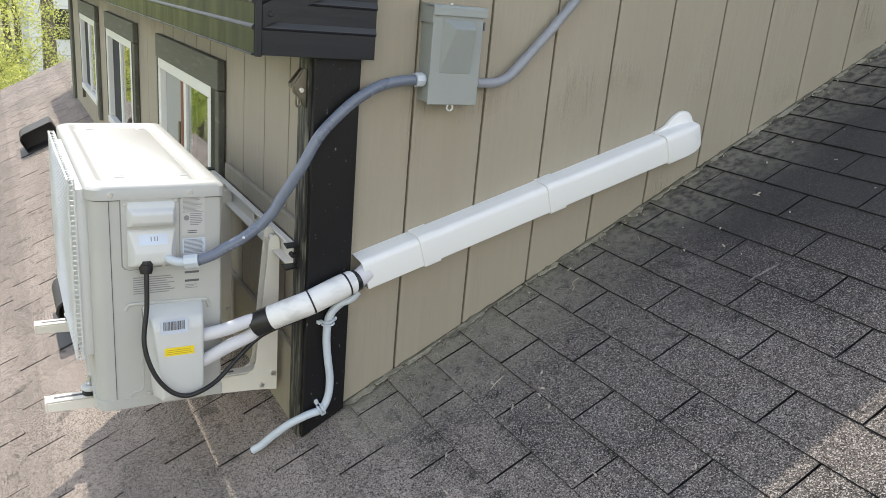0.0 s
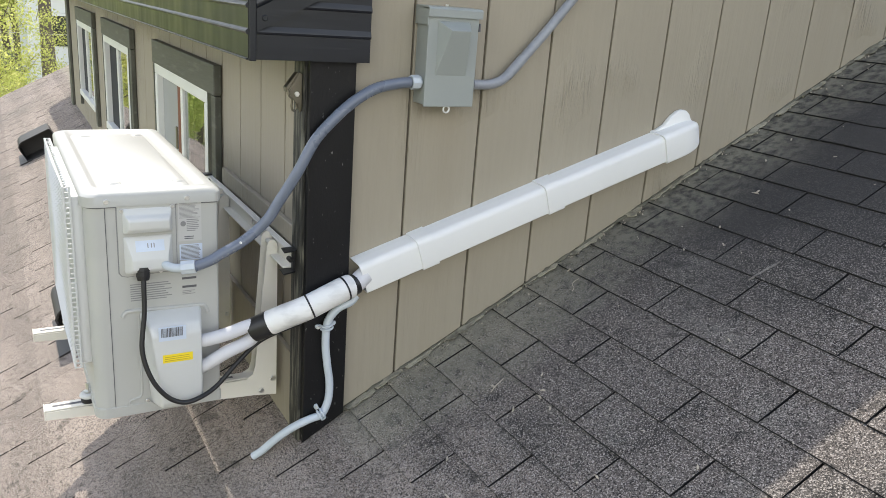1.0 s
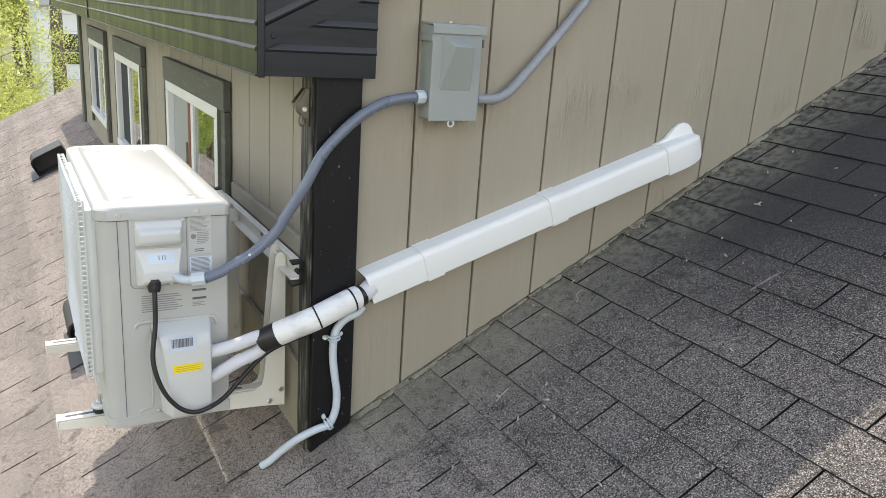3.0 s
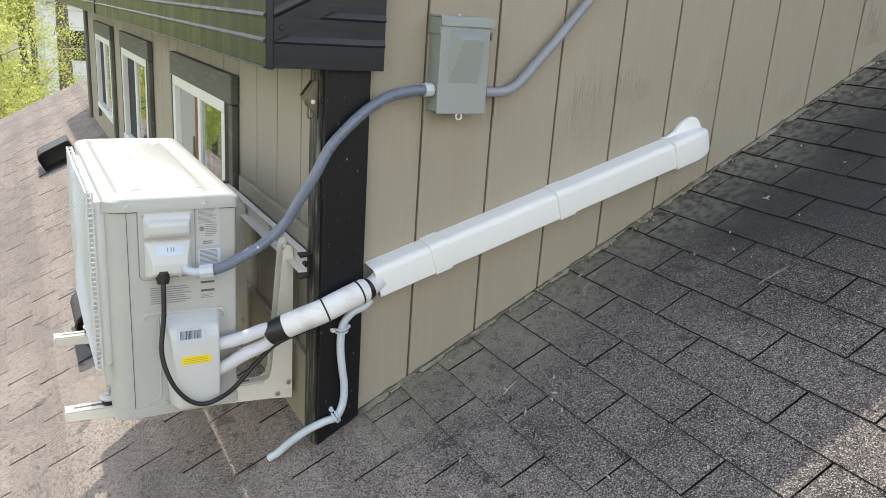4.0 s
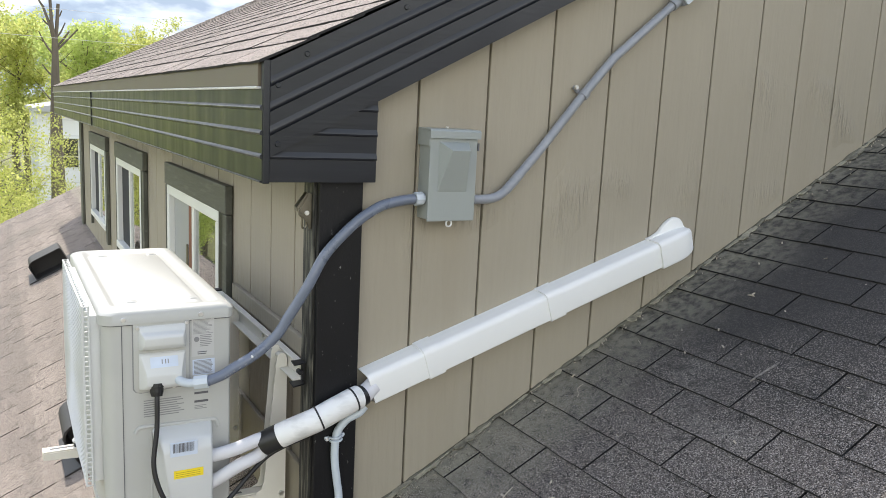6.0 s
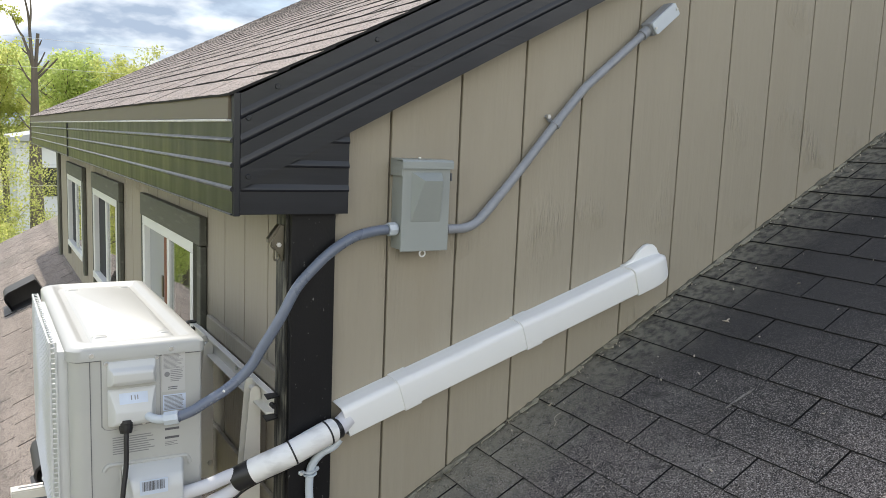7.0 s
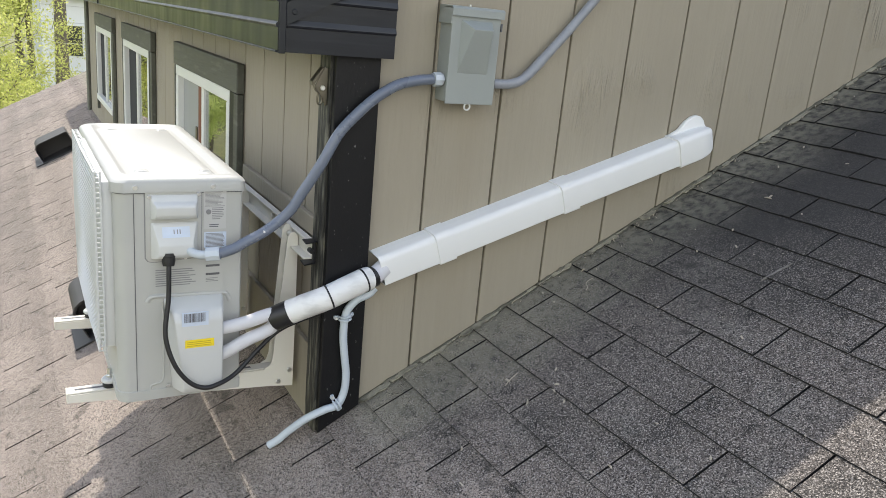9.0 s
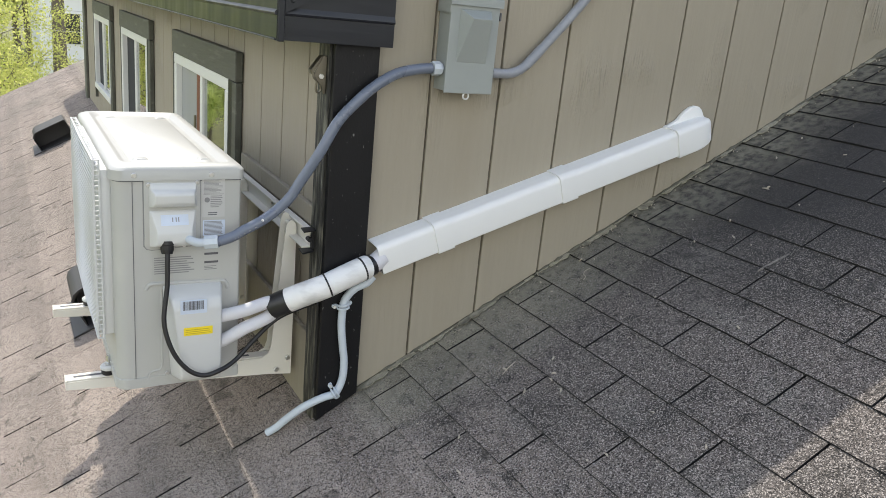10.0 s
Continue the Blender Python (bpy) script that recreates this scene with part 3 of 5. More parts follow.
post = thing("corner_board", (-0.06, END_Y, roof_z(-0.06)), "dark weathered wooden corner board at the far end of the wall", "trim", kind="structure")
part("side_board", box(-0.066, -0.046, END_Y - 0.07, END_Y + 0.10, base_z, 0.95, 0.003), M_CASING, post)


# ---- windows ----
def window(name, y0, y1, open_sash):
    w = thing(name, (-0.05, (y0 + y1) / 2, WIN_Z0), "white vinyl sliding window in a dark weathered wooden casing", "window", "windows under the eave", "structure")
    x0, x1 = -0.0655, 0.02
    f = 0.042
    bm = box(x0, x1, y0, y1, WIN_Z1 - f, WIN_Z1, 0.004)
    part("window_head", bm, M_VINYL, w)
    part("window_sill", box(x0 - 0.006, x1, y0, y1, WIN_Z0, WIN_Z0 + f, 0.004), M_VINYL, w)
    part("window_jamb", box(x0, x1, y0, y0 + f, WIN_Z0 + f, WIN_Z1 - f, 0.004), M_VINYL, w)
    part("window_jamb", box(x0, x1, y1 - f, y1, WIN_Z0 + f, WIN_Z1 - f, 0.004), M_VINYL, w)
    mid = y0 + (y1 - y0) * 0.48
    za, zb = WIN_Z0 + f, WIN_Z1 - f
    part("meeting_stile", box(-0.056, -0.026, mid - 0.02, mid + 0.02, za, zb, 0.003), M_VINYL, w)
    pane = part("window_pane", box(-0.046, -0.041, y0 + f, mid - 0.02, za, zb), M_GLASS, w, "clear glass reflecting green trees")
    pane.visible_shadow = False
    if open_sash:
        sash = part("sliding_sash", box(-0.040, -0.016, mid + 0.150, y1 - f - 0.002, za, zb, 0.003), M_SASH, w, "grey-white panel of the shut sash")
        part("sash_latch", box(-0.046, -0.036, mid + 0.155, mid + 0.180, za + 0.22, za + 0.31, 0.003), M_ZINC, sash)
        part("jamb_liner", box(-0.046, -0.016, mid + 0.074, mid + 0.120, za, zb, 0.002), M_BROWN, w, "brown stained wooden liner")
        # dark sheet standing for the unlit room behind the sash
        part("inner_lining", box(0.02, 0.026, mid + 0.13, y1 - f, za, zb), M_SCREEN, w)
    else:
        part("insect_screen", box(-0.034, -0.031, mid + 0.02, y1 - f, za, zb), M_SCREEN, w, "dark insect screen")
    c = part("head_casing", box(-0.0735, -0.047, y0 - 0.128, y1 + 0.004, WIN_Z1 + 0.002, WIN_Z1 + 0.098, 0.004), M_CASING, w, "dark weathered head casing")
    part("side_casing", box(-0.0690, -0.047, y0 - 0.124, y0 - 0.074, WIN_Z0 - 0.08, WIN_Z1 - 0.001, 0.003), M_CASING, w)
    # flat strip, black to stand for the shade of the recess
    part("reveal_strip", box(-0.0640, -0.047, y0 - 0.0735, y0 - 0.001, WIN_Z0 - 0.08, WIN_Z1 - 0.001, 0.002), M_BLACK, w, "black strip drawn for the shaded recess beside the frame")
    part("side_casing", box(-0.0690, -0.047, y1 + 0.001, y1 + 0.012, WIN_Z0 - 0.08, WIN_Z1 - 0.001, 0.003), M_CASING, w)
    return w


for i, (a, b) in enumerate(WINDOWS):
    window("window_%d" % (i + 1), a, b, i == 0)

# ---- eave: soffit, fascia, drip edge, upper roof ----
tagged(part("soffit", box(FX + 0.004, WALL_W + 0.05, RAKE_Y + 0.03, FAR_Y, FZ0 + 0.003, FZ0 + 0.02), M_BLACK), "dark boxed soffit under the eave", "soffit", kind="structure")


def ribbed(z0, z1, depth=0.0035, face=0.0, fall=0.004):
    """Profile of a ribbed metal strip: pairs of (out, height), with three raised beads."""
    out = [(face, z0)]
    h = z1 - z0
    for f in (0.27, 0.53, 0.80):
        z = z0 + h * f
        out += [(face, z - 0.006), (face - 0.7 * depth, z - 0.005), (face - depth, z - 0.001), (face - 0.8 * depth, z + 0.002), (face, z + fall)]
    return out + [(face, z1)]


def fascia_strip(y0, y1, out):
    prof = ribbed(FZ0, FZ1, 0.0055, FX - out, 0.006)
    return prism(prof + [(FX + 0.012, FZ1), (FX + 0.012, FZ0)], "y", y0, y1)


fascia = thing("fascia", (FX, RAKE_Y, FZ0), "glossy black ribbed aluminium fascia along the eave", "fascia", kind="structure")
part("fascia_panel", fascia_strip(RAKE_Y - 0.004, 3.50, 0.006), M_FASCIA, fascia)
part("fascia_panel", fascia_strip(3.47, FAR_Y, 0.0), M_FASCIA, fascia)
part("panel_joint", box(FX - 0.0125, FX - 0.004, 3.488, 3.498, FZ0, FZ1 - 0.001, 0.001, 1), M_RUBBER, fascia, "dark lapped joint between the panels")
part("bottom_lip", box(FX - 0.010, FX + 0.012, RAKE_Y, FAR_Y, FZ0 - 0.004, FZ0 - 0.0005, 0.001, 1), M_FASCIA, fascia)
drip = thing("drip_edge", (FX, RAKE_Y, FZ1), "tan metal drip edge with a bright lower lip under the shingles", "drip edge", kind="structure")
part("drip_face", box(FX - 0.010, FX + 0.008, RAKE_Y + 0.018, 3.49, FZ1 + 0.006, EAVE_Z - 0.004, 0.001, 1), M_DRIP, drip)
part("drip_face", box(FX - 0.006, FX + 0.008, 3.47, FAR_Y, FZ1 + 0.006, EAVE_Z - 0.004, 0.001, 1), M_DRIP, drip)
part("drip_lip", box(FX - 0.015, FX + 0.002, RAKE_Y + 0.014, FAR_Y, FZ1 + 0.0, FZ1 + 0.0055, 0.001, 1), M_EDGE, drip, "bright folded metal lip")

# rake board: ribbed strip that climbs with the roof, over a boxed return
rake = thing("rake_board", (FX, RAKE_Y, FZ0), "glossy black ribbed aluminium rake board with screw heads", "rake board", kind="structure")
RX0, RX1 = -0.196, 4.6
RB, RT = 0.966, 1.166


def sloped_strip(x0, x1, y0, y1, zb, zt):
    """A strip between two heights at x0 that rises with the pitch."""
    return prism([(x0, zb), (x1, zb + PITCH * (x1 - x0)), (x1, zt + PITCH * (x1 - x0)), (x0, zt)], "y", y0, y1)


part("rake_panel", sloped_strip(RX0, RX1, RAKE_Y - 0.004, 0.0, RB, RT + 0.008), M_FASCIA, rake)
for f in (0.27, 0.53, 0.80):
    zc = RB + (RT - RB) * f
    bm = prism([(RAKE_Y - 0.0035, zc - 0.008), (RAKE_Y - 0.0058, zc - 0.006), (RAKE_Y - 0.0075, zc - 0.002), (RAKE_Y - 0.0072, zc + 0.003), (RAKE_Y - 0.0055, zc + 0.009), (RAKE_Y - 0.0035, zc + 0.016)], "x", RX0 + 0.003, RX1)
    for v in bm.verts:
        v.co.z += PITCH * (v.co.x - RX0)
    part("rake_rib", bm, M_FASCIA, rake, smooth=True)
for x, f in ((-0.175, 0.74), (-0.175, 0.10), (-0.11, 0.93), (0.13, 0.93), (0.52, 0.93), (0.95, 0.93), (1.4, 0.93)):
    z = RB + (RT - RB) * f + PITCH * (x - RX0)
    part("screw_head", disc((x, RAKE_Y - 0.003, z), (0, -1, 0), 0.0065, 0.004, 12, 0.0015), M_FASCIA, rake)
ret = thing("eave_return", (FX, RAKE_Y, FZ0), "boxed black ribbed aluminium return at the end of the eave", "eave return", kind="structure")
prof = ribbed(FZ0 - 0.004, 1.125, 0.0045, RAKE_Y + 0.008, 0.011)
part("return_panel", prism(prof + [(-0.0215, 1.125), (-0.0215, FZ0 - 0.004)], "x", FX - 0.002, 0.071), M_FASCIA, ret)
part("corner_cover", box(FX - 0.0045, FX + 0.011, RAKE_Y - 0.0075, RAKE_Y + 0.012, FZ0 - 0.006, EAVE_Z + 0.002, 0.002), M_FASCIA, ret)

upper = prism([(EAVE_X + 0.012, EAVE_Z - 0.011), (4.6, upper_z(4.6) - 0.011), (4.6, upper_z(4.6) - 0.06), (EAVE_X + 0.025, EAVE_Z - 0.055)], "y", RAKE_Y + 0.004, FAR_Y)
upper_roof = tagged(part("roof_upper", upper, M_DECK), "upper roof clad in sunlit brown-grey asphalt shingles", "roof", kind="structure")
tagged(part("ridge_cap", box(2.66, 2.82, 4.55, 7.1, upper_z(2.66) + 0.01, upper_z(2.66) + 0.08, 0.01), M_VENT), "dark ridge vent on the upper roof", "vent", kind="structure")


# ---- air-conditioner outdoor unit ----
UY, UY1 = 0.158, 0.985
UX0, UX1 = -0.522, -0.222
UZ0, UZ1 = 0.028, 0.566
unit = thing("outdoor_unit", ((UX0 + UX1) / 2, (UY + UY1) / 2, UZ0), "ivory air-conditioner outdoor unit hung on wall brackets above the shingles", "air conditioner")


def plan_outline(x0, x1, y0, y1, rf, rb, n=6):
    """Plan of the cabinet: wide round corners at the front (low x), tight ones behind."""
    out = []
    for cx, cy, r, a0 in ((x0 + rf, y0 + rf, rf, 180), (x1 - rb, y0 + rb, rb, 270), (x1 - rb, y1 - rb, rb, 0), (x0 + rf, y1 - rf, rf, 90)):
        for i in range(n + 1):
            a = radians(a0 + 90 * i / n)
            out.append((cx + r * math.cos(a), cy + r * math.sin(a)))
    return out


body = part("cabinet", prism(plan_outline(UX0, UX1, UY, UY1, 0.030, 0.008), "z", UZ0, UZ1), M_UNIT, unit, smooth=True)
part("base_pan", prism(plan_outline(UX0 - 0.002, UX1 + 0.002, UY - 0.002, UY1 + 0.002, 0.031, 0.009), "z", UZ0 - 0.012, UZ0 + 0.016, 0.002, 1), M_UNIT, unit, smooth=True)


def lid_mesh():
    bm = bmesh.new()
    rings = []
    for inset, z in ((-0.0065, UZ1 - 0.010), (-0.0065, UZ1 + 0.014), (-0.002, UZ1 + 0.020), (0.006, UZ1 + 0.024), (0.020, UZ1 + 0.027), (0.027, UZ1 + 0.026), (0.036, UZ1 + 0.016), (0.042, UZ1 + 0.015)):
        rings.append([bm.verts.new((x, y, z)) for x, y in plan_outline(UX0 + inset, UX1 - inset, UY + inset, UY1 - inset, 0.034, 0.016)])
    n = len(rings[0])
    for a, b in zip(rings, rings[1:]):
        for k in range(n):
            bm.faces.new((a[k], a[(k + 1) % n], b[(k + 1) % n], b[k]))
    bm.faces.new(rings[0])
    bm.faces.new(rings[-1])
    return bm


# dark ring round the cabinet, painted for the shade below the lid
part("lid_gap", prism(plan_outline(UX0 - 0.0008, UX1 + 0.0008, UY - 0.0008, UY1 + 0.0008, 0.0305, 0.0085), "z", UZ1 - 0.0135, UZ1 - 0.0102), M_INK, unit, "thin dark band drawn for the shade under the lid")
lid = part("lid", lid_mesh(), M_UNIT, unit, "ivory pressed-steel lid with an embossed rim", smooth=True)
def raised(x0, x1, y0, y1, z0, z1, corner, slope):
    """A shallow pressed panel with sloping sides."""
    bm = prism(plan_outline(x0, x1, y0, y1, corner, corner), "z", z0, z1)
    cx, cy = (x0 + x1) / 2, (y0 + y1) / 2
    for v in bm.verts:
        if v.co.z > (z0 + z1) / 2:
            v.co.x += slope * (1 if v.co.x < cx else -1)
            v.co.y += slope * (1 if v.co.y < cy else -1)
    return bm


part("embossed_panel", raised(UX0 + 0.050, UX1 - 0.048, UY + 0.058, UY1 - 0.058, UZ1 + 0.012, UZ1 + 0.0205, 0.016, 0.010), M_UNIT, lid, smooth=True)
for x0, x1 in ((UX0 + 0.058, UX0 + 0.096), (UX1 - 0.090, UX1 - 0.056)):
    for y0 in (UY + 0.082, UY1 - 0.112):
        part("corner_emboss", raised(x0, x1, y0, y0 + 0.030, UZ1 + 0.019, UZ1 + 0.0235, 0.006, 0.005), M_UNIT, lid, smooth=True)
for x in (-0.475, -0.297):
    part("screw", disc((x, UY - 0.004, UZ1 + 0.003), (0, -1, 0), 0.0062, 0.004, 12, 0.0012), M_SCREW, unit)
for x, z in ((-0.444, 0.546), (-0.331, 0.551), (-0.405, 0.052), (-0.352, 0.404), (-0.362, 0.392)):
    part("screw", disc((x, UY - 0.0045, z), (0, -1, 0), 0.0048, 0.004, 10, 0.001), M_SCREW, unit)
part("panel_seam", box(-0.4795, -0.4780, UY - 0.0012, UY + 0.001, UZ0 + 0.016, UZ1 - 0.011), M_INK, unit, "thin dark seam between panels")

# service panel: a finger grip with a scoop over its lip, and a hooded terminal cover
panel = part("service_panel", prism([(-0.4535, 0.394), (-0.4480, 0.386), (-0.436, 0.383), (-0.330, 0.390), (-0.3235, 0.397), (-0.3235, 0.5595), (-0.4535, 0.5595)], "y", UY - 0.0036, UY + 0.002, 0.0014, 2), M_UNIT, unit, smooth=True)
# dark plate edge painted for the shade round the service panel
part("panel_gap", prism([(-0.4560, 0.3925), (-0.4495, 0.3842), (-0.437, 0.3808), (-0.329, 0.3878), (-0.3215, 0.396), (-0.3215, 0.5560), (-0.4560, 0.5560)], "y", UY - 0.0006, UY + 0.0015), M_INK_PALE, unit, "thin dark band drawn for the shaded gap round the service panel")


def moulding(profile, x0, x1, draw):
    """A moulded block from a side profile (out of the panel, height), its ends drawn in towards the front."""
    bm = prism([(UY - 0.003 - o, z) for o, z in profile], "x", x0, x1)
    for v in bm.verts:
        out = (UY - 0.003 - v.co.y) / 0.028
        v.co.x += draw * out * (1 if v.co.x < (x0 + x1) / 2 else -1)
    return bevel(bm, 0.0032, 3)


part("grip", moulding([(0, 0.551), (0.005, 0.545), (0.010, 0.535), (0.024, 0.530), (0.028, 0.524), (0.026, 0.504), (0.017, 0.494), (0, 0.489)], -0.443, -0.331, 0.011), M_PANEL, panel, smooth=True)
cover = part("terminal_cover", moulding([(0, 0.483), (0.007, 0.479), (0.024, 0.440), (0.028, 0.430), (0.028, 0.406), (0.021, 0.397), (0, 0.391)], -0.443, -0.332, 0.015), M_PANEL, panel, smooth=True)


def on_slope(x0, x1, u0, u1, lift):
    """A thin patch on the hood's sloping face; u runs from its foot to its top."""
    foot, top = Vector((0, UY - 0.027, 0.440)), Vector((0, UY - 0.010, 0.479))
    n = Vector((0, -(top - foot).z, (top - foot).y)).normalized()
    o = [foot.lerp(top, u0), foot.lerp(top, u1)]
    q = [o[0] + n * (lift - 0.0005), o[1] + n * (lift - 0.0005), o[1] + n * lift, o[0] + n * lift]
    return prism([(v.y, v.z) for v in q], "x", x0, x1)


part("label", on_slope(-0.418, -0.354, 0.22, 0.84, 0.0008), M_LABEL_BLUE, cover, "small pale blue printed label")
for x in (-0.392, -0.384, -0.378):
    part("printed_bar", on_slope(x, x + 0.0022, 0.42, 0.68, 0.0012), M_INK_PALE, cover)


def bars(x0, x1, z0, z1, rows, y, parent, mat, fill=0.5, seed=1, ragged=0.35):
    """Lines of small print as plain bars."""
    rng = random.Random(seed)
    step = (z1 - z0) / rows
    for i in range(rows):
        z = z1 - step * (i + 0.75)
        w = (x1 - x0) * (1 - ragged * rng.random())
        part("printed_line", box(x0, x0 + w, y - 0.0004, y, z, z + step * fill), mat, parent)


label = part("rating_label", box(-0.318, -0.263, UY - 0.0012, UY + 0.001, 0.460, 0.560), M_LABEL_GREY, unit, "pale rating label with rows of print")
bars(-0.314, -0.268, 0.520, 0.556, 12, UY - 0.0013, label, M_INK_PALE, 0.34, 3)
part("printed_rule", box(-0.315, -0.266, UY - 0.0017, UY - 0.0013, 0.5180, 0.5190), M_INK_PALE, label)
bars(-0.298, -0.268, 0.484, 0.516, 7, UY - 0.0013, label, M_INK_PALE, 0.4, 4)
bm = bmesh.new()
bmesh.ops.create_cone(bm, cap_ends=True, segments=16, radius1=0.0065, radius2=0.0065, depth=0.0008, matrix=Matrix.Translation((-0.306, UY - 0.0016, 0.504)) @ Matrix.Rotation(radians(90), 4, "X"))
part("round_mark", bm, M_INK_PALE, label)
bars(-0.304, -0.275, 0.464, 0.474, 2, UY - 0.0013, label, M_INK, 0.4, 5)
label2 = part("notice_label", box(-0.316, -0.262, UY - 0.0012, UY + 0.001, 0.412, 0.452), M_LABEL_BLUE, unit, "pale blue notice label with dense print")
bars(-0.313, -0.266, 0.414, 0.450, 11, UY - 0.0013, label2, M_INK_PALE, 0.5, 6, 0.12)
warn = part("warning_print", box(-0.438, -0.268, UY - 0.0006, UY + 0.001, 0.306, 0.372), M_UNIT, unit)
bars(-0.432, -0.335, 0.318, 0.364, 8, UY - 0.0008, warn, M_INK_PALE, 0.4, 7, 0.3)
bars(-0.312, -0.280, 0.322, 0.334, 3, UY - 0.0008, warn, M_INK_PALE, 0.4, 8)
for z in (0.362, 0.340):
    part("warning_bar", box(-0.312, -0.278, UY - 0.0013, UY - 0.0006, z, z + 0.0055), M_INK, warn)

# moulded valve cover low on the end panel, with the pipe hole on its far side
vo = [(UY, 0.292), (0.108, 0.268), (0.096, 0.245), (0.096, 0.062), (0.106, 0.046), (UY, 0.040)]
bm = prism(vo, "x", -0.416, -0.268)
for v in bm.verts:
    if v.co.y < 0.12:
        v.co.x += 0.016 if v.co.x < -0.34 else -0.012
    if v.co.z < 0.10 and v.co.x < -0.34:
        v.co.x += 0.020
valve = part("valve_cover", bevel(bm, 0.007, 3), M_PANEL, unit, "white moulded valve cover", smooth=True)
part("pressed_rib", tube(smooth_path([(-0.452, UY + 0.001, 0.280), (-0.446, UY + 0.001, 0.290), (-0.430, UY + 0.001, 0.294), (-0.350, UY + 0.001, 0.292), (-0.272, UY + 0.001, 0.290), (-0.258, UY + 0.001, 0.284), (-0.252, UY + 0.001, 0.268)], 6), 0.0058, 8), M_UNIT, unit, smooth=True)
part("pressed_rib", tube(smooth_path([(-0.460, UY + 0.0004, 0.036), (-0.449, UY + 0.0004, 0.038), (-0.444, UY + 0.0004, 0.055), (-0.420, UY + 0.0004, 0.062), (-0.415, UY + 0.0004, 0.080)], 5) + [Vector((-0.415, UY + 0.0004, 0.280))], 0.0030, 6), M_UNIT, unit, smooth=True)
bl = part("barcode_label", box(-0.382, -0.318, 0.0948, 0.0962, 0.232, 0.268), M_LABEL_BLUE, valve, "white sticker with a plain striped code")
rng = random.Random(12)
bm = bmesh.new()
x = -0.376
while x < -0.326:
    w = rng.choice((0.0008, 0.0014, 0.0022))
    add_box(bm, x, x + w, 0.0942, 0.0948, 0.242, 0.265)
    x += w + rng.choice((0.0010, 0.0014))
part("stripes", bm, M_INK, bl)
yl = part("yellow_sticker", box(-0.374, -0.304, 0.0948, 0.0962, 0.174, 0.195), M_YELLOW, valve, "yellow caution sticker")
bars(-0.370, -0.308, 0.177, 0.192, 3, 0.0948, yl, material("caution_print", (0.52, 0.38, 0.03)), 0.28, 9, 0.15)

# front grille: bulged wire guard in a frame, with a fan behind it
GX, GB = UX0 - 0.037, UX0 - 0.024
y0g, y1g, z0g, z1g = 0.192, 0.800, 0.150, 0.597
grille = part("guard_frame", box(GB - 0.002, UX0 + 0.003, y0g + 0.004, y1g - 0.004, z0g + 0.006, z1g - 0.022, 0.004), M_PANEL, unit, "white plastic fan guard", smooth=True)
for i in range(38):
    z = z0g + (z1g - z0g) * i / 37
    part("guard_wire", tube([(GB, y0g, z), (GX, y0g, z), (GX - 0.003, (y0g + y1g) / 2, z), (GX, y1g, z), (GB, y1g, z)], 0.0019, 5), M_PANEL, grille)
for i in range(26):
    y = y0g + (y1g - y0g) * i / 25
    part("guard_wire", tube([(GB, y, z1g), (GX, y, z1g), (GX - 0.002, y, (z0g + z1g) / 2), (GX, y, z0g), (GB, y, z0g)], 0.0019, 5), M_PANEL, grille)
for x in (GX, GB):
    rim = [(x, y0g, z0g), (x, y0g, z1g), (x, y1g, z1g), (x, y1g, z0g), (x, y0g, z0g)]
    part("guard_rim", tube(rim, 0.0026, 6), M_PANEL, grille)

scale_to_eye(unit, UNIT_SCALE)

# ---- wall brackets ----
rail = thing("bracket_rail", (-0.07, 0.45, 0.40), "ivory steel mounting rail screwed to the wall with black end caps", "bracket")
part("rail_web", box(-0.0705, -0.0655, 0.052, 0.90, 0.404, 0.452, 0.001, 1), M_STEEL_PAINT, rail)
part("rail_flange", box(-0.084, -0.0700, 0.052, 0.90, 0.447, 0.452, 0.0012, 1), M_STEEL_PAINT, rail)
part("rail_flange", box(-0.094, -0.0700, 0.052, 0.90, 0.402, 0.407, 0.0012, 1), M_STEEL_PAINT, rail)
for y in (0.030, 0.876):
    cap = part("end_clip", prism([(-0.102, y - 0.014), (-0.068, y - 0.006), (-0.068, y + 0.026), (-0.098, y + 0.024)], "z", 0.4525, 0.4560, 0.001, 1), M_RUBBER, rail, "bent black plastic end clip")
    part("clip_lip", prism([(-0.104, y - 0.016), (-0.070, y - 0.004), (-0.070, y + 0.024), (-0.101, y + 0.026)], "z", 0.3975, 0.4015, 0.001, 1), M_RUBBER, cap)
    part("clip_back", box(-0.0725, -0.0655, y + 0.008, y + 0.0215, 0.4020, 0.4520, 0.001, 1), M_RUBBER, cap)
    part("clip_stud", disc((-0.079, y + 0.022, 0.428), (0, -1, 0), 0.0065, 0.020, 10, 0.001), M_RUBBER, cap)
for y in (0.33, 0.38, 0.72):
    part("rail_screw", disc((-0.071, y, 0.43), (-1, 0, 0), 0.007, 0.007, 10, 0.001), M_SCREW, rail)


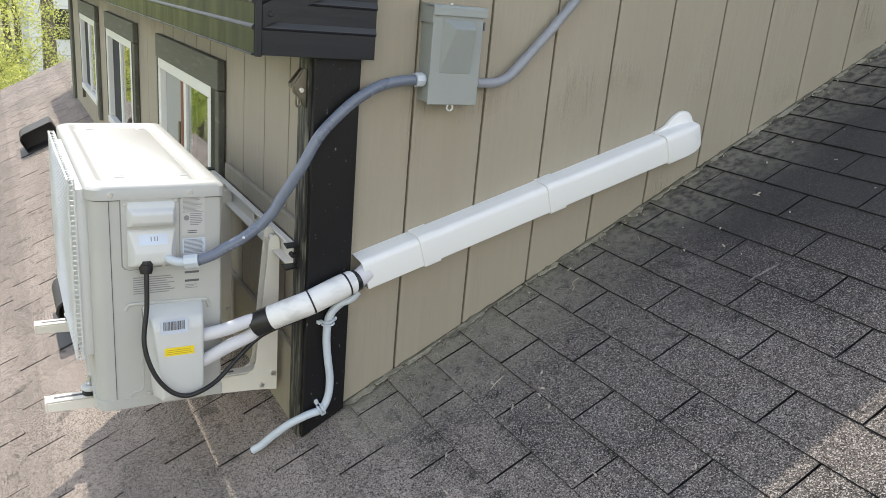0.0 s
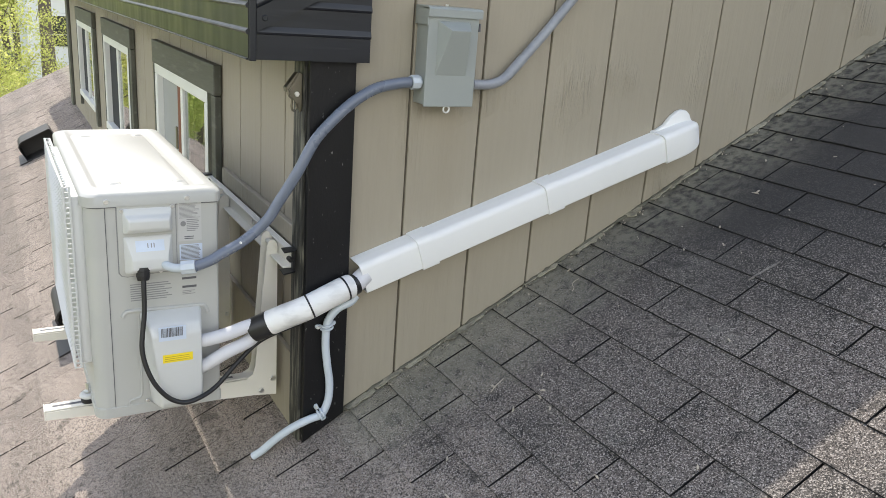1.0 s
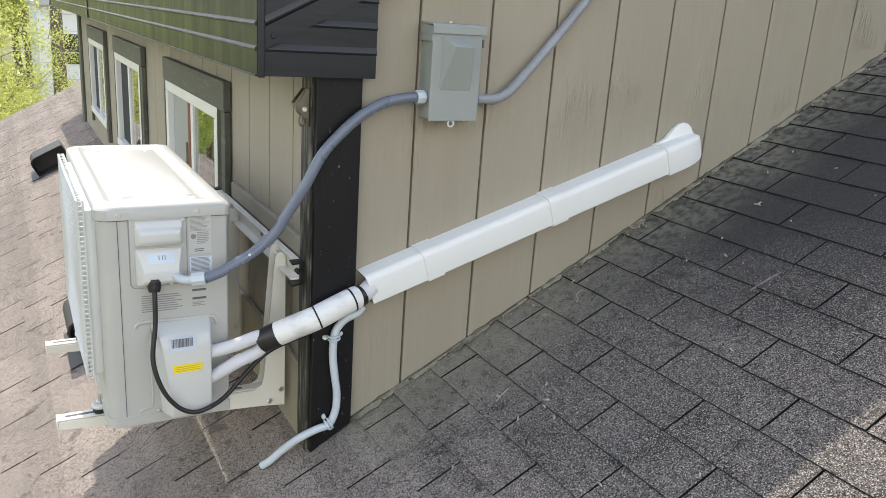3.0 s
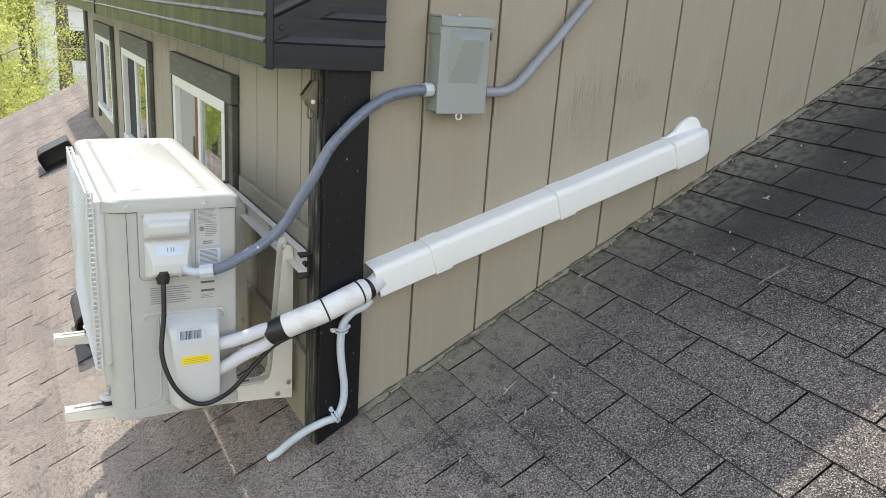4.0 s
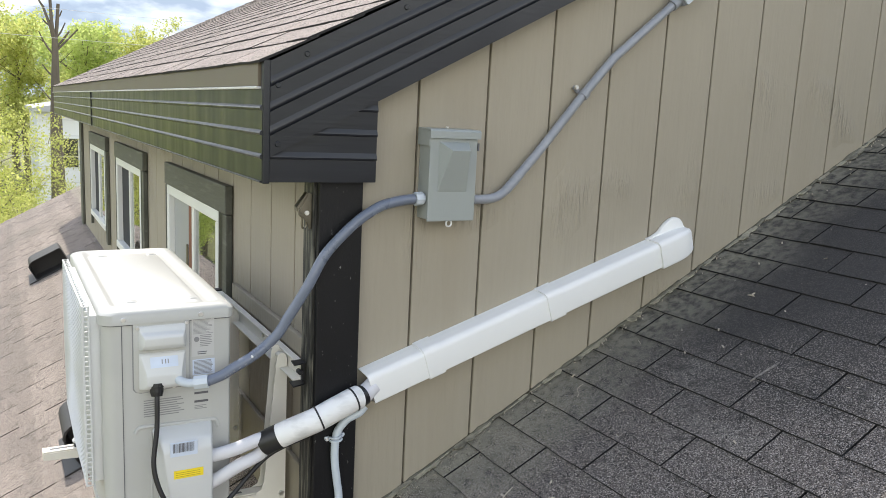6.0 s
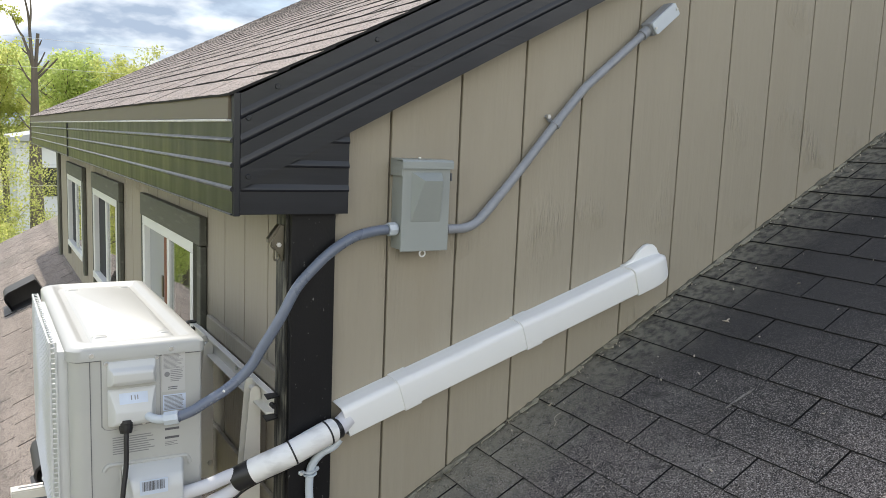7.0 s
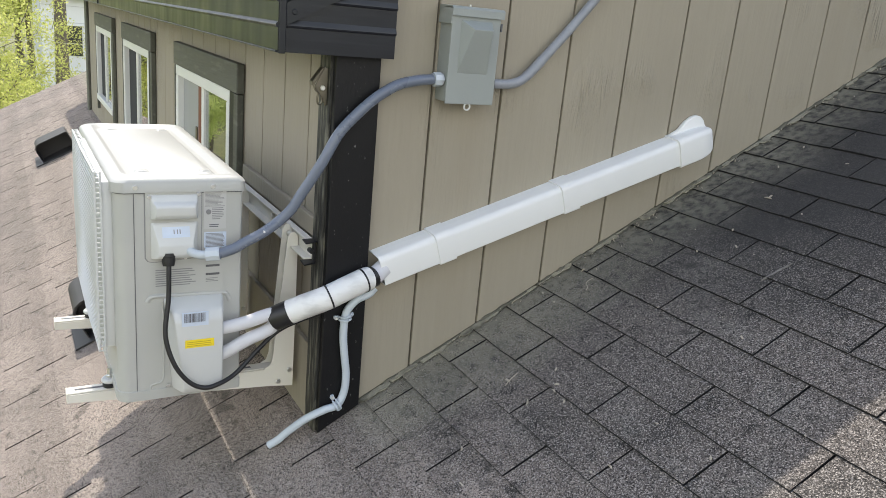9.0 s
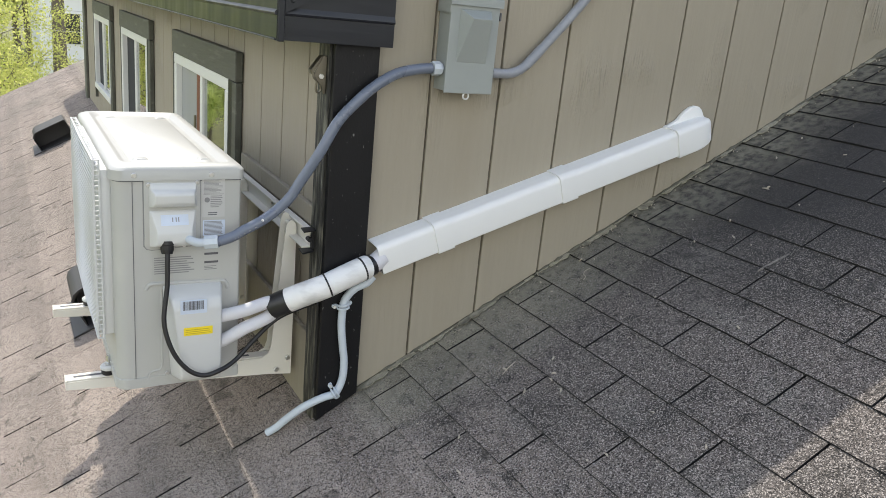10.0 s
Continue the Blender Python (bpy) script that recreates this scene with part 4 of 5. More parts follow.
def bracket(y):
    b = thing("wall_bracket", (-0.075, y, -0.04), "ivory steel L-shaped bracket hooked on the rail", "bracket", "brackets under the unit")
    w = 0.021
    # two L-shaped side plates with rounded heads, closed towards the wall and over the arm
    o = [(-0.632, 0.0258), (-0.632, 0.005), (-0.118, -0.0262), (-0.052, -0.034), (-0.052, 0.405), (-0.055, 0.416), (-0.061, 0.423), (-0.069, 0.424), (-0.077, 0.419), (-0.081, 0.408), (-0.112, 0.060), (-0.119, 0.038), (-0.134, 0.0300), (-0.134, 0.0258)]
    part("side_plate", prism(o, "y", y - w, y - w + 0.003), M_STEEL_PAINT, b)
    part("side_plate", prism([(p - 0.003 * (q > 0.3), q + 0.012 * (q > 0.3)) for p, q in o], "y", y + w - 0.003, y + w), M_STEEL_PAINT, b)
    part("post_web", box(-0.0565, -0.0525, y - w + 0.003, y + w - 0.003, -0.030, 0.398), M_STEEL_PAINT, b)
    part("hook", disc((-0.066, y - w + 0.0031, 0.410), (0, 1, 0), 0.008, 2 * w - 0.0062, 14, 0.001), M_STEEL_PAINT, b)
    arm = part("arm", box(-0.632, -0.0570, y - w + 0.0031, y + w - 0.0031, 0.0262, 0.0300, 0.001, 1), M_STEEL_PAINT, b)
    part("arm_end", box(-0.6355, -0.6324, y - w, y + w, 0.004, 0.0300, 0.001, 1), M_STEEL_PAINT, b)
    for x in (-0.616, -0.235):
        part("slot", box(x, x + 0.066, y - 0.0045, y + 0.0045, 0.0300, 0.0306), M_INK, arm, "dark adjusting slot")
    for x, z in ((-0.064, 0.019), (-0.096, -0.013)):
        part("bolt", disc((x, y - w - 0.001, z), (0, -1, 0), 0.0075, 0.007, 6, 0.001), M_SCREW, b)
    scale_to_eye(b, BRACKET_SCALE)
    return b


def rubber_foot(x, y):
    z = 0.0304
    f = thing("rubber_foot", (x, y, z), "black rubber foot with zinc bolt under the unit", "mount", "rubber feet")
    part("pad", disc((x, y, z), (0, 0, 1), 0.017, 0.013, 18, 0.002), M_RUBBER, f)
    part("washer", disc((x, y, z + 0.0132), (0, 0, 1), 0.020, 0.012, 18, 0.004), M_PANEL, f, "white washer cup")
    part("nut", disc((x, y, z + 0.0254), (0, 0, 1), 0.009, 0.007, 6, 0.001), M_SCREW, f)
    part("stud", disc((x, y, z + 0.0326), (0, 0, 1), 0.0042, 0.018, 8), M_SCREW, f)
    scale_to_eye(f, BRACKET_SCALE)


for y in (0.242, 0.735):
    bracket(y)
    rubber_foot(-0.534, y - 0.004)
    rubber_foot(-0.285, y)

# ---- disconnect box ----
BX0, BX1, BZ0, BZ1, BY = 0.208, 0.346, 0.815, 1.043, -0.062
dbox = thing("disconnect_box", ((BX0 + BX1) / 2, 0, BZ0), "grey steel electrical disconnect box on tan siding", "electrical box")
part("back_box", box(BX0 + 0.003, BX1 - 0.003, BY + 0.006, 0.0, BZ0 + 0.004, BZ1 - 0.002, 0.0015, 1), M_BOX, dbox, "grey box body")
part("door", box(BX0, BX1 - 0.002, BY, BY + 0.0055, BZ0, BZ1 - 0.018, 0.0018), M_BOX, dbox)
part("hood", prism([(BY - 0.006, BZ1 - 0.021), (BY - 0.006, BZ1 - 0.004), (BY - 0.001, BZ1 + 0.001), (-0.001, BZ1 + 0.003), (-0.001, BZ1 - 0.0015), (BY - 0.0015, BZ1 - 0.0045), (BY - 0.0015, BZ1 - 0.021)], "x", BX0 - 0.003, BX1 + 0.004), M_BOX, dbox)
part("hood_side", box(BX0 - 0.003, BX0 - 0.0005, BY - 0.001, -0.001, BZ1 - 0.040, BZ1 - 0.002), M_BOX, dbox)
wx0, wx1, wz0, wz1 = BX0 + 0.025, BX0 + 0.110, BZ1 - 0.154, BZ1 - 0.029
bm = bmesh.new()
q = [(wx0, BY, wz0), (wx1, BY, wz0), (wx1, BY, wz1), (wx0, BY, wz1), (wx0 + 0.002, BY - 0.001, wz0 + 0.002), (wx1 - 0.002, BY - 0.001, wz0 + 0.002), (wx1 - 0.014, BY - 0.034, wz1 - 0.020), (wx0 + 0.020, BY - 0.034, wz1 - 0.020)]
vs = [bm.verts.new(p) for p in q]
for f in ((4, 5, 6, 7), (0, 1, 5, 4), (1, 2, 6, 5), (2, 3, 7, 6), (3, 0, 4, 7), (0, 3, 2, 1)):
    bm.faces.new([vs[i] for i in f])
part("door_boss", bevel(bm, 0.0012, 2), M_BOX, dbox, "raised tapering boss on the door")
bm = bmesh.new()
ring = [(0.272 + 0.008 * math.cos(a), BY + 0.003, BZ0 - 0.006 + 0.008 * math.sin(a)) for a in [2 * math.pi * i / 16 for i in range(17)]]
part("hasp", tube(ring, 0.0022, 6), M_EDGE, dbox, "bright padlock tab")
part("screw", disc((0.272, -0.028, BZ1 + 0.003), (0, 0, 1), 0.004, 0.004, 8), M_SCREW, dbox)
part("hub", disc((BX1 - 0.003, -0.032, 0.866), (1, 0, 0), 0.0165, 0.011, 16, 0.002), M_CONDUIT, dbox)
part("hasp_edge", box(BX1 - 0.0018, BX1 + 0.002, BY - 0.002, BY + 0.004, BZ1 - 0.050, BZ1 - 0.031), M_INK, dbox)

# ---- rigid conduit up the wall ----
pipe = thing("rigid_conduit", (0.42, -0.03, 0.866), "grey plastic conduit climbing the siding to an access fitting", "conduit")
cp = smooth_path([(0.356, -0.032, 0.866), (0.392, -0.030, 0.866), (0.418, -0.028, 0.868), (0.445, -0.026, 0.877), (0.470, -0.025, 0.896), (0.500, -0.025, 0.927)], 5) + [Vector((0.57, -0.025, 1.002)), Vector((0.70, -0.025, 1.152)), Vector((0.80, -0.025, 1.259)), Vector((1.004, -0.025, 1.424))]
part("pipe", tube(cp, 0.0122, 14), M_CONDUIT, pipe, smooth=True)
d = (Vector((1.004, 0, 1.424)) - Vector((0.80, 0, 1.259))).normalized()
part("socket", tube([cp[-1] - d * 0.004, cp[-1] + d * 0.024], 0.0165, 14), M_CONDUIT, pipe, smooth=True)
part("coupling", tube([Vector((0.462, -0.025, 0.888)), Vector((0.487, -0.025, 0.913)), Vector((0.506, -0.025, 0.934))], 0.0131, 14), M_CONDUIT, pipe, smooth=True)
turn = Matrix.Translation(cp[-1] + d * 0.022) @ Matrix.Rotation(-math.atan2(d.z, d.x), 4, "Y")
bm = box(0.0, 0.115, -0.022, 0.018, -0.021, 0.021, 0.005)
bmesh.ops.transform(bm, matrix=turn, verts=bm.verts)
fit_body = part("access_fitting", bm, M_CONDUIT, pipe, "grey access fitting")
bm = prism(rounded(0.112, 0.040, 0.007), "y", -0.029, -0.0225, 0.001, 1)
bmesh.ops.transform(bm, matrix=turn @ Matrix.Translation((0.058, 0, 0)), verts=bm.verts)
part("fitting_lid", bm, M_FITTING, fit_body, "pale grey fitting lid")
for u in (0.008, 0.108):
    bm = disc((u, -0.029, 0.0), (0, -1, 0), 0.0042, 0.003, 10)
    bmesh.ops.transform(bm, matrix=turn, verts=bm.verts)
    part("lid_screw", bm, M_EDGE, fit_body)
clip = thing("pipe_strap", (0.703, 0, 1.152), "grey pipe strap with a screw tab holding the conduit", "strap")
c0 = Vector((0.703, -0.025, 1.153))
dd = (Vector((0.80, 0, 1.259)) - Vector((0.70, 0, 1.152))).normalized()
part("band", tube([c0 - dd * 0.008, c0 + dd * 0.008], 0.0148, 14), M_CONDUIT, clip)
nn = Vector((-dd.z, 0, dd.x))
part("tab", tube([c0 + nn * 0.010 + Vector((0, 0.018, 0)), c0 + nn * 0.030 + Vector((0, 0.018, 0))], 0.0065, 8), M_CONDUIT, clip)
part("screw", disc(c0 + nn * 0.027 + Vector((0, 0.013, 0)), (0, -1, 0), 0.006, 0.006, 10), M_SCREW, clip)

# ---- flexible conduit from the box to the unit ----
flex = thing("flexible_conduit", (-0.1, 0.02, 0.6), "blue-grey flexible conduit looping from the box to the unit", "conduit")
fp = smooth_path([(0.182, -0.036, 0.869), (0.147, -0.039, 0.866), (0.094, -0.043, 0.855), (0.053, -0.046, 0.835), (0.023, -0.046, 0.814), (-0.004, -0.045, 0.79), (-0.041, -0.042, 0.751), (-0.063, -0.04, 0.718), (-0.086, -0.037, 0.672), (-0.105, -0.014, 0.623), (-0.121, 0.008, 0.582), (-0.138, 0.029, 0.539), (-0.163, 0.05, 0.503), (-0.197, 0.062, 0.473), (-0.24, 0.075, 0.445), (-0.261, 0.087, 0.428), (-0.299, 0.1, 0.411)], 10)
reach = [max(0.0, (i - 80) / (len(fp) - 81)) for i in range(len(fp))]
# points near the unit slide with it along the camera's rays
fp = [hung(q, 1 - (1 - UNIT_SCALE) * w) for q, w in zip(fp, reach)]
part("hose", tube(fp, [0.0128 - 0.0006 * w for w in reach], 14, ribs=0.00025), M_FLEX, flex, smooth=True)
part("box_connector", tube([(0.184, -0.036, 0.869), (0.2045, -0.036, 0.870)], 0.0172, 8), M_FITTING, flex, "pale grey hexagonal connector")
part("lock_ring", tube([(0.2045, -0.036, 0.870), (0.2085, -0.036, 0.870)], 0.014, 12), M_FITTING, flex)
at_unit = [hung(q, UNIT_SCALE) for q in ((-0.292, 0.097, 0.414), (-0.322, 0.108, 0.410), (-0.357, UY - 0.003, 0.418))]
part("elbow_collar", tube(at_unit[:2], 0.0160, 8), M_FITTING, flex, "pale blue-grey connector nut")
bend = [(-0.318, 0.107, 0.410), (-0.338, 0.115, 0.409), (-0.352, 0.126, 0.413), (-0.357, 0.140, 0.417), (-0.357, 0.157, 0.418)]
part("elbow", tube(smooth_path([hung(q, UNIT_SCALE) for q in bend], 5), 0.0100, 12), M_FITTING, flex, smooth=True)
part("elbow_flange", disc(at_unit[2], (0, -1, 0), 0.0145, 0.008, 14, 0.002), M_FITTING, flex)
part("white_mark", tube([q + Vector((0.001, -0.0085, 0.0045)) for q in fp[-32:-29]], [0.002, 0.0048, 0.0022], 8), M_LABEL, flex, "small white printed patch", smooth=True)
for i in range(-28, -10, 3):
    part("printed_mark", tube([fp[i] + Vector((0.001, -0.0112, -0.0030)), fp[i + 1] + Vector((0.001, -0.0112, -0.0030))], 0.0018, 6), M_INK_PALE, flex)

# ---- black power lead ----
lead = thing("power_lead", (-0.33, 0.1, 0.2), "black cable hanging in a loop from the unit", "cable")
lp = smooth_path([(-0.404, 0.136, 0.392), (-0.406, 0.126, 0.365), (-0.409, 0.116, 0.300), (-0.420, 0.098, 0.215), (-0.404, 0.082, 0.145), (-0.372, 0.076, 0.095), (-0.335, 0.074, 0.072), (-0.298, 0.072, 0.077), (-0.255, 0.066, 0.105), (-0.205, 0.050, 0.170), (-0.160, 0.030, 0.225), (-0.110, 0.0, 0.262), (-0.075, -0.030, 0.285)], 8)
slack = [min(1.0, max(0.0, (len(lp) - 6 - i) / 34)) for i in range(len(lp))]
lp = [hung(q, 1 - (1 - UNIT_SCALE) * w) for q, w in zip(lp, slack)]
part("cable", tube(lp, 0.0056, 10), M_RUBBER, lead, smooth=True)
part("gland", tube([hung(q, UNIT_SCALE) for q in ((-0.404, 0.141, 0.409), (-0.4042, 0.139, 0.400), (-0.4044, 0.1385, 0.399), (-0.4046, 0.137, 0.388), (-0.4050, 0.1345, 0.378))], [0.0165, 0.0165, 0.0148, 0.0148, 0.0122], 14), M_RUBBER, lead)
part("gland_collar", tube([hung(q, UNIT_SCALE) for q in ((-0.404, 0.158, 0.412), (-0.404, 0.136, 0.410))], 0.0135, 12), M_RUBBER, lead)

# ---- insulated pipes ----
pipes = thing("pipe_bundle", (-0.1, -0.03, 0.32), "white insulated refrigerant pipes bound with black tape", "pipes")
main = [Vector(p) for p in ((0.088, -0.04, 0.398), (0.058, -0.046, 0.379), (0.029, -0.054, 0.374), (-0.022, -0.056, 0.355), (-0.069, -0.054, 0.335), (-0.121, -0.042, 0.314), (-0.166, -0.02, 0.288), (-0.19, -0.002, 0.269))]
mp2 = smooth_path(main, 5)
part("end_wrap", tube(mp2[0:8], 0.0235, 16), M_FOAM, pipes, smooth=True)
part("wrapped_pipe", tube(mp2[8:29], 0.0300, 18), M_WRAP, pipes, smooth=True)
part("tape_band", tube(mp2[5:9], 0.0268, 18), M_TAPE, pipes, "black tape band", smooth=True)
part("tie", tube([mp2[10], mp2[10].lerp(mp2[11], 0.45)], 0.0312, 18), M_TAPE, pipes, "thin black tie")
part("tie", tube([mp2[19], mp2[19].lerp(mp2[20], 0.40)], 0.0312, 18), M_TAPE, pipes, "thin black tie")
part("tape_band", tube(mp2[28:34], 0.0305, 18), M_TAPE, pipes, "wide black tape band", smooth=True)
for far in ([(-0.191, -0.002, 0.286), (-0.235, 0.05, 0.248), (-0.274, 0.122, 0.208)], [(-0.191, -0.002, 0.248), (-0.235, 0.05, 0.2), (-0.275, 0.122, 0.138)]):
    far = [hung(q, 1 - (1 - UNIT_SCALE) * w) for q, w in zip(far, (0.1, 0.55, 1.0))]
    part("insulated_pipe", tube(smooth_path([mp2[31], *far, far[-1] + Vector((-0.02, 0.02, -0.006))], 6), 0.0160, 14), M_FOAM, pipes, "white foam-insulated pipe", smooth=True)

# ---- line cover on the wall ----
U = Vector((1, 0, 0.3175)).normalized()
V = Vector((-U.z, 0, U.x))
C0 = Vector((0.074, 0, 0.3955))


def along(bm):
    """From (length, out of the wall, across) to the sloping line of the cover."""
    for v in bm.verts:
        a, b, c = v.co
        v.co = C0 + U * a + V * c + Vector((0, b, 0))
    return bm


def cover_section(grow):
    """Section of the cover: flat sides, generously rounded outer edges, open to the wall."""
    w, dpt, r, q = 0.0385 + grow, 0.060 + grow, 0.017, 0.004
    out = [(0.0, w)]
    for i in range(6):
        a = radians(90 * i / 5)
        out.append((-dpt + r - r * math.sin(a), w - 0.003 - r + r * math.cos(a)))
    for i in range(6):
        a = radians(90 * i / 5)
        out.append((-dpt + q - q * math.cos(a), -w - 0.004 + q - q * math.sin(a)))
    return out + [(0.0, -w - 0.004)]


def cover_piece(a0, a1, grow, hollow=False):
    sec = cover_section(grow)
    if hollow:
        sec = sec + [(y + 0.0 if abs(y) < 1e-6 else y + 0.0025, z * 0.93) for y, z in reversed(sec)]
    return along(prism(sec, "x", a0, a1))


duct = thing("line_cover", tuple(C0), "white plastic line-set cover sloping along the tan siding", "pipe cover")
part("channel", cover_piece(0.0, 0.175, 0.0, True), M_PVC, duct, smooth=True)
part("channel", cover_piece(0.175, 0.600, 0.0), M_PVC, duct, smooth=True)
part("channel", cover_piece(0.600, 1.020, 0.0), M_PVC, duct, smooth=True)
part("joint_cover", cover_piece(0.160, 0.208, 0.0032), M_PVC, duct, smooth=True)
part("joint_cover", cover_piece(0.560, 0.612, 0.0032), M_PVC, duct, smooth=True)


def cap_mesh():
    """End cap: the channel's section bends round into the wall."""
    bm = bmesh.new()
    rings = []
    bend = [(0.990, 1.05, 1.05), (1.030, 1.05, 1.05)]
    for i in range(12):
        f = radians(90 * i / 11)
        c = max(0.0, math.cos(f))
        bend.append((1.052 + 0.100 * math.sin(f), max(0.10, 1.05 * c ** 0.55), 1.05 * max(0.22, c ** 0.42)))
    for a, d, s in bend:
        rings.append([bm.verts.new((a, y * d, z * s)) for y, z in cover_section(0.002)])
    n = len(rings[0])
    for p, q in zip(rings, rings[1:]):
        for k in range(n):
            bm.faces.new((p[k], p[(k + 1) % n], q[(k + 1) % n], q[k]))
    bm.faces.new(rings[0])
    bm.faces.new(rings[-1])
    return along(bm)


wall_cap = part("wall_cap", cap_mesh(), M_PVC, duct, "white moulded wall cap", smooth=True)
lobe = [(0.985, 0.040), (1.012, 0.046), (1.035, 0.050), (1.050, 0.060), (1.066, 0.068), (1.090, 0.075), (1.108, 0.074), (1.124, 0.066), (1.134, 0.052), (1.138, 0.036), (1.150, 0.020), (1.158, -0.002), (1.156, -0.026), (1.134, -0.044), (1.02, -0.044)]
bm = prism(lobe, "y", -0.018, -0.0005, 0.005, 3)
part("wall_flange", along(bm), M_PVC, wall_cap, smooth=True)

# ---- drain hose ----
drain = thing("drain_hose", (-0.1, 0, 0.0), "pale blue condensate hose running down the corner onto the shingles", "hose")
dp = smooth_path([(0.066, -0.040, 0.346), (0.050, -0.040, 0.330), (0.021, -0.034, 0.315), (-0.001, -0.032, 0.290), (-0.008, -0.032, 0.262), (-0.0085, -0.032, 0.214), (-0.002, -0.032, 0.160), (0.0045, -0.032, 0.116), (0.004, -0.032, 0.073), (-0.005, -0.033, 0.042), (-0.019, -0.034, 0.025), (-0.048, -0.032, 0.018), (-0.093, -0.015, -0.010), (-0.130, 0.012, -0.054), (-0.150, 0.027, -0.082), (-0.171, 0.040, -0.102)], 8)
part("hose", tube(dp, 0.0102, 12), M_HOSE, drain, smooth=True)
def hose_clip(at, lean):
    """A saddle pressed over the hose with two ears, one nailed."""
    c = thing("hose_clip", at, "pale plastic clip nailed over the drain hose", "clip", "hose clips")
    p, r = Vector(at), Matrix.Rotation(radians(lean), 3, "Y")

    def put(name, bm, mat=M_HOSE):
        bmesh.ops.rotate(bm, cent=p, matrix=r, verts=bm.verts)
        part(name, bm, mat, c, smooth=True)
    arch = [(p.x + 0.0145 * math.cos(radians(k)), p.y - 0.0145 * math.sin(radians(k)), p.z) for k in range(0, 181, 20)]
    for dz in (-0.0045, 0.0045):
        put("saddle", tube([(x, y, z + dz) for x, y, z in arch], 0.0030, 7))
    for k in (-1, 1):
        put("ear", prism([(p.x + k * u, p.z + v) for u, v in ((0.012, -0.005), (0.022, -0.006), (0.0275, -0.001), (0.026, 0.006), (0.012, 0.005))], "y", -0.027, -0.0205, 0.0015, 2))
    put("nail", disc((p.x - 0.0215, -0.027, p.z), (0, -1, 0), 0.0040, 0.004, 8), M_EDGE)


hose_clip((-0.0075, -0.032, 0.270), -6)
hose_clip((-0.017, -0.033, 0.028), 62)

# ---- metal hook plate on the corner board ----
hook = thing("hook_plate", (-0.067, 0.04, 0.83), "bent zinc hook plate with a wire hook on the corner board", "hook")
part("plate", prism([(-0.075, 0.882), (-0.0668, 0.878), (-0.0668, 0.794), (-0.072, 0.792), (-0.079, 0.808), (-0.098, 0.836)], "y", 0.010, 0.0135, 0.001, 1), M_ZINC, hook)
part("strap", prism([(-0.0735, 0.880), (-0.0785, 0.880), (-0.104, 0.846), (-0.102, 0.836), (-0.0985, 0.838)], "y", 0.0137, 0.034, 0.001, 1), M_ZINC, hook, "tarnished folded strap")
part("bolt", disc((-0.080, 0.010, 0.833), (0, -1, 0), 0.0065, 0.005, 6, 0.001), M_SCREW, hook)
hp = [(-0.101, 0.008, 0.842), (-0.099, 0.006, 0.830), (-0.092, 0.006, 0.822), (-0.093, 0.006, 0.808), (-0.091, 0.006, 0.798), (-0.085, 0.006, 0.797), (-0.081, 0.006, 0.804), (-0.082, 0.006, 0.812)]
part("wire_hook", tube(smooth_path(hp, 5), 0.0026, 8), M_ZINC, hook, smooth=True)


# ---- roof vents ----
def roof_vent(x, y, s):
    """A slant-back hood on a flange, open down the slope."""
    v = thing("roof_vent", (x, y, roof_z(x)), "black plastic slant-back roof vent on the shingles", "roof vent", "roof vents")
    th = math.atan(SLOPE)
    turn = Matrix.Translation((x, y, roof_z(x))) @ Matrix.Rotation(-th, 4, "Y") @ Matrix.Scale(s, 4)

    def put(name, bm, **k):
        bmesh.ops.transform(bm, matrix=turn, verts=bm.verts)
        return part(name, bm, M_VENT, v, **k)
    put("flange", box(-0.19, 0.22, -0.16, 0.22, -0.002, 0.006, 0.002), label="grey metal flange")
    arc = [(-0.13, 0.0), (-0.132, 0.10), (-0.124, 0.130), (-0.105, 0.150), (-0.08, 0.158), (0.15, 0.158), (0.16, 0.148), (0.16, 0.0)]
    inner = [(p * 0.965 + 0.0005, q * 0.955) for p, q in arc]
    put("hood", prism(arc + [(p, max(q, 0.0)) for p, q in reversed(inner)], "y", -0.12, 0.17), smooth=True)
    put("back_plate", prism([(p, q) for p, q in inner], "y", 0.05, 0.06))
    put("rim", prism([(-0.134, 0.092), (-0.127, 0.132), (-0.107, 0.152), (-0.08, 0.161), (0.15, 0.161), (0.15, 0.157), (-0.08, 0.157), (-0.104, 0.148), (-0.122, 0.129), (-0.130, 0.092)], "y", -0.126, -0.1205))
    return v


roof_vent(-0.400, 4.80, 0.88)
roof_vent(-0.388, 1.40, 0.94)

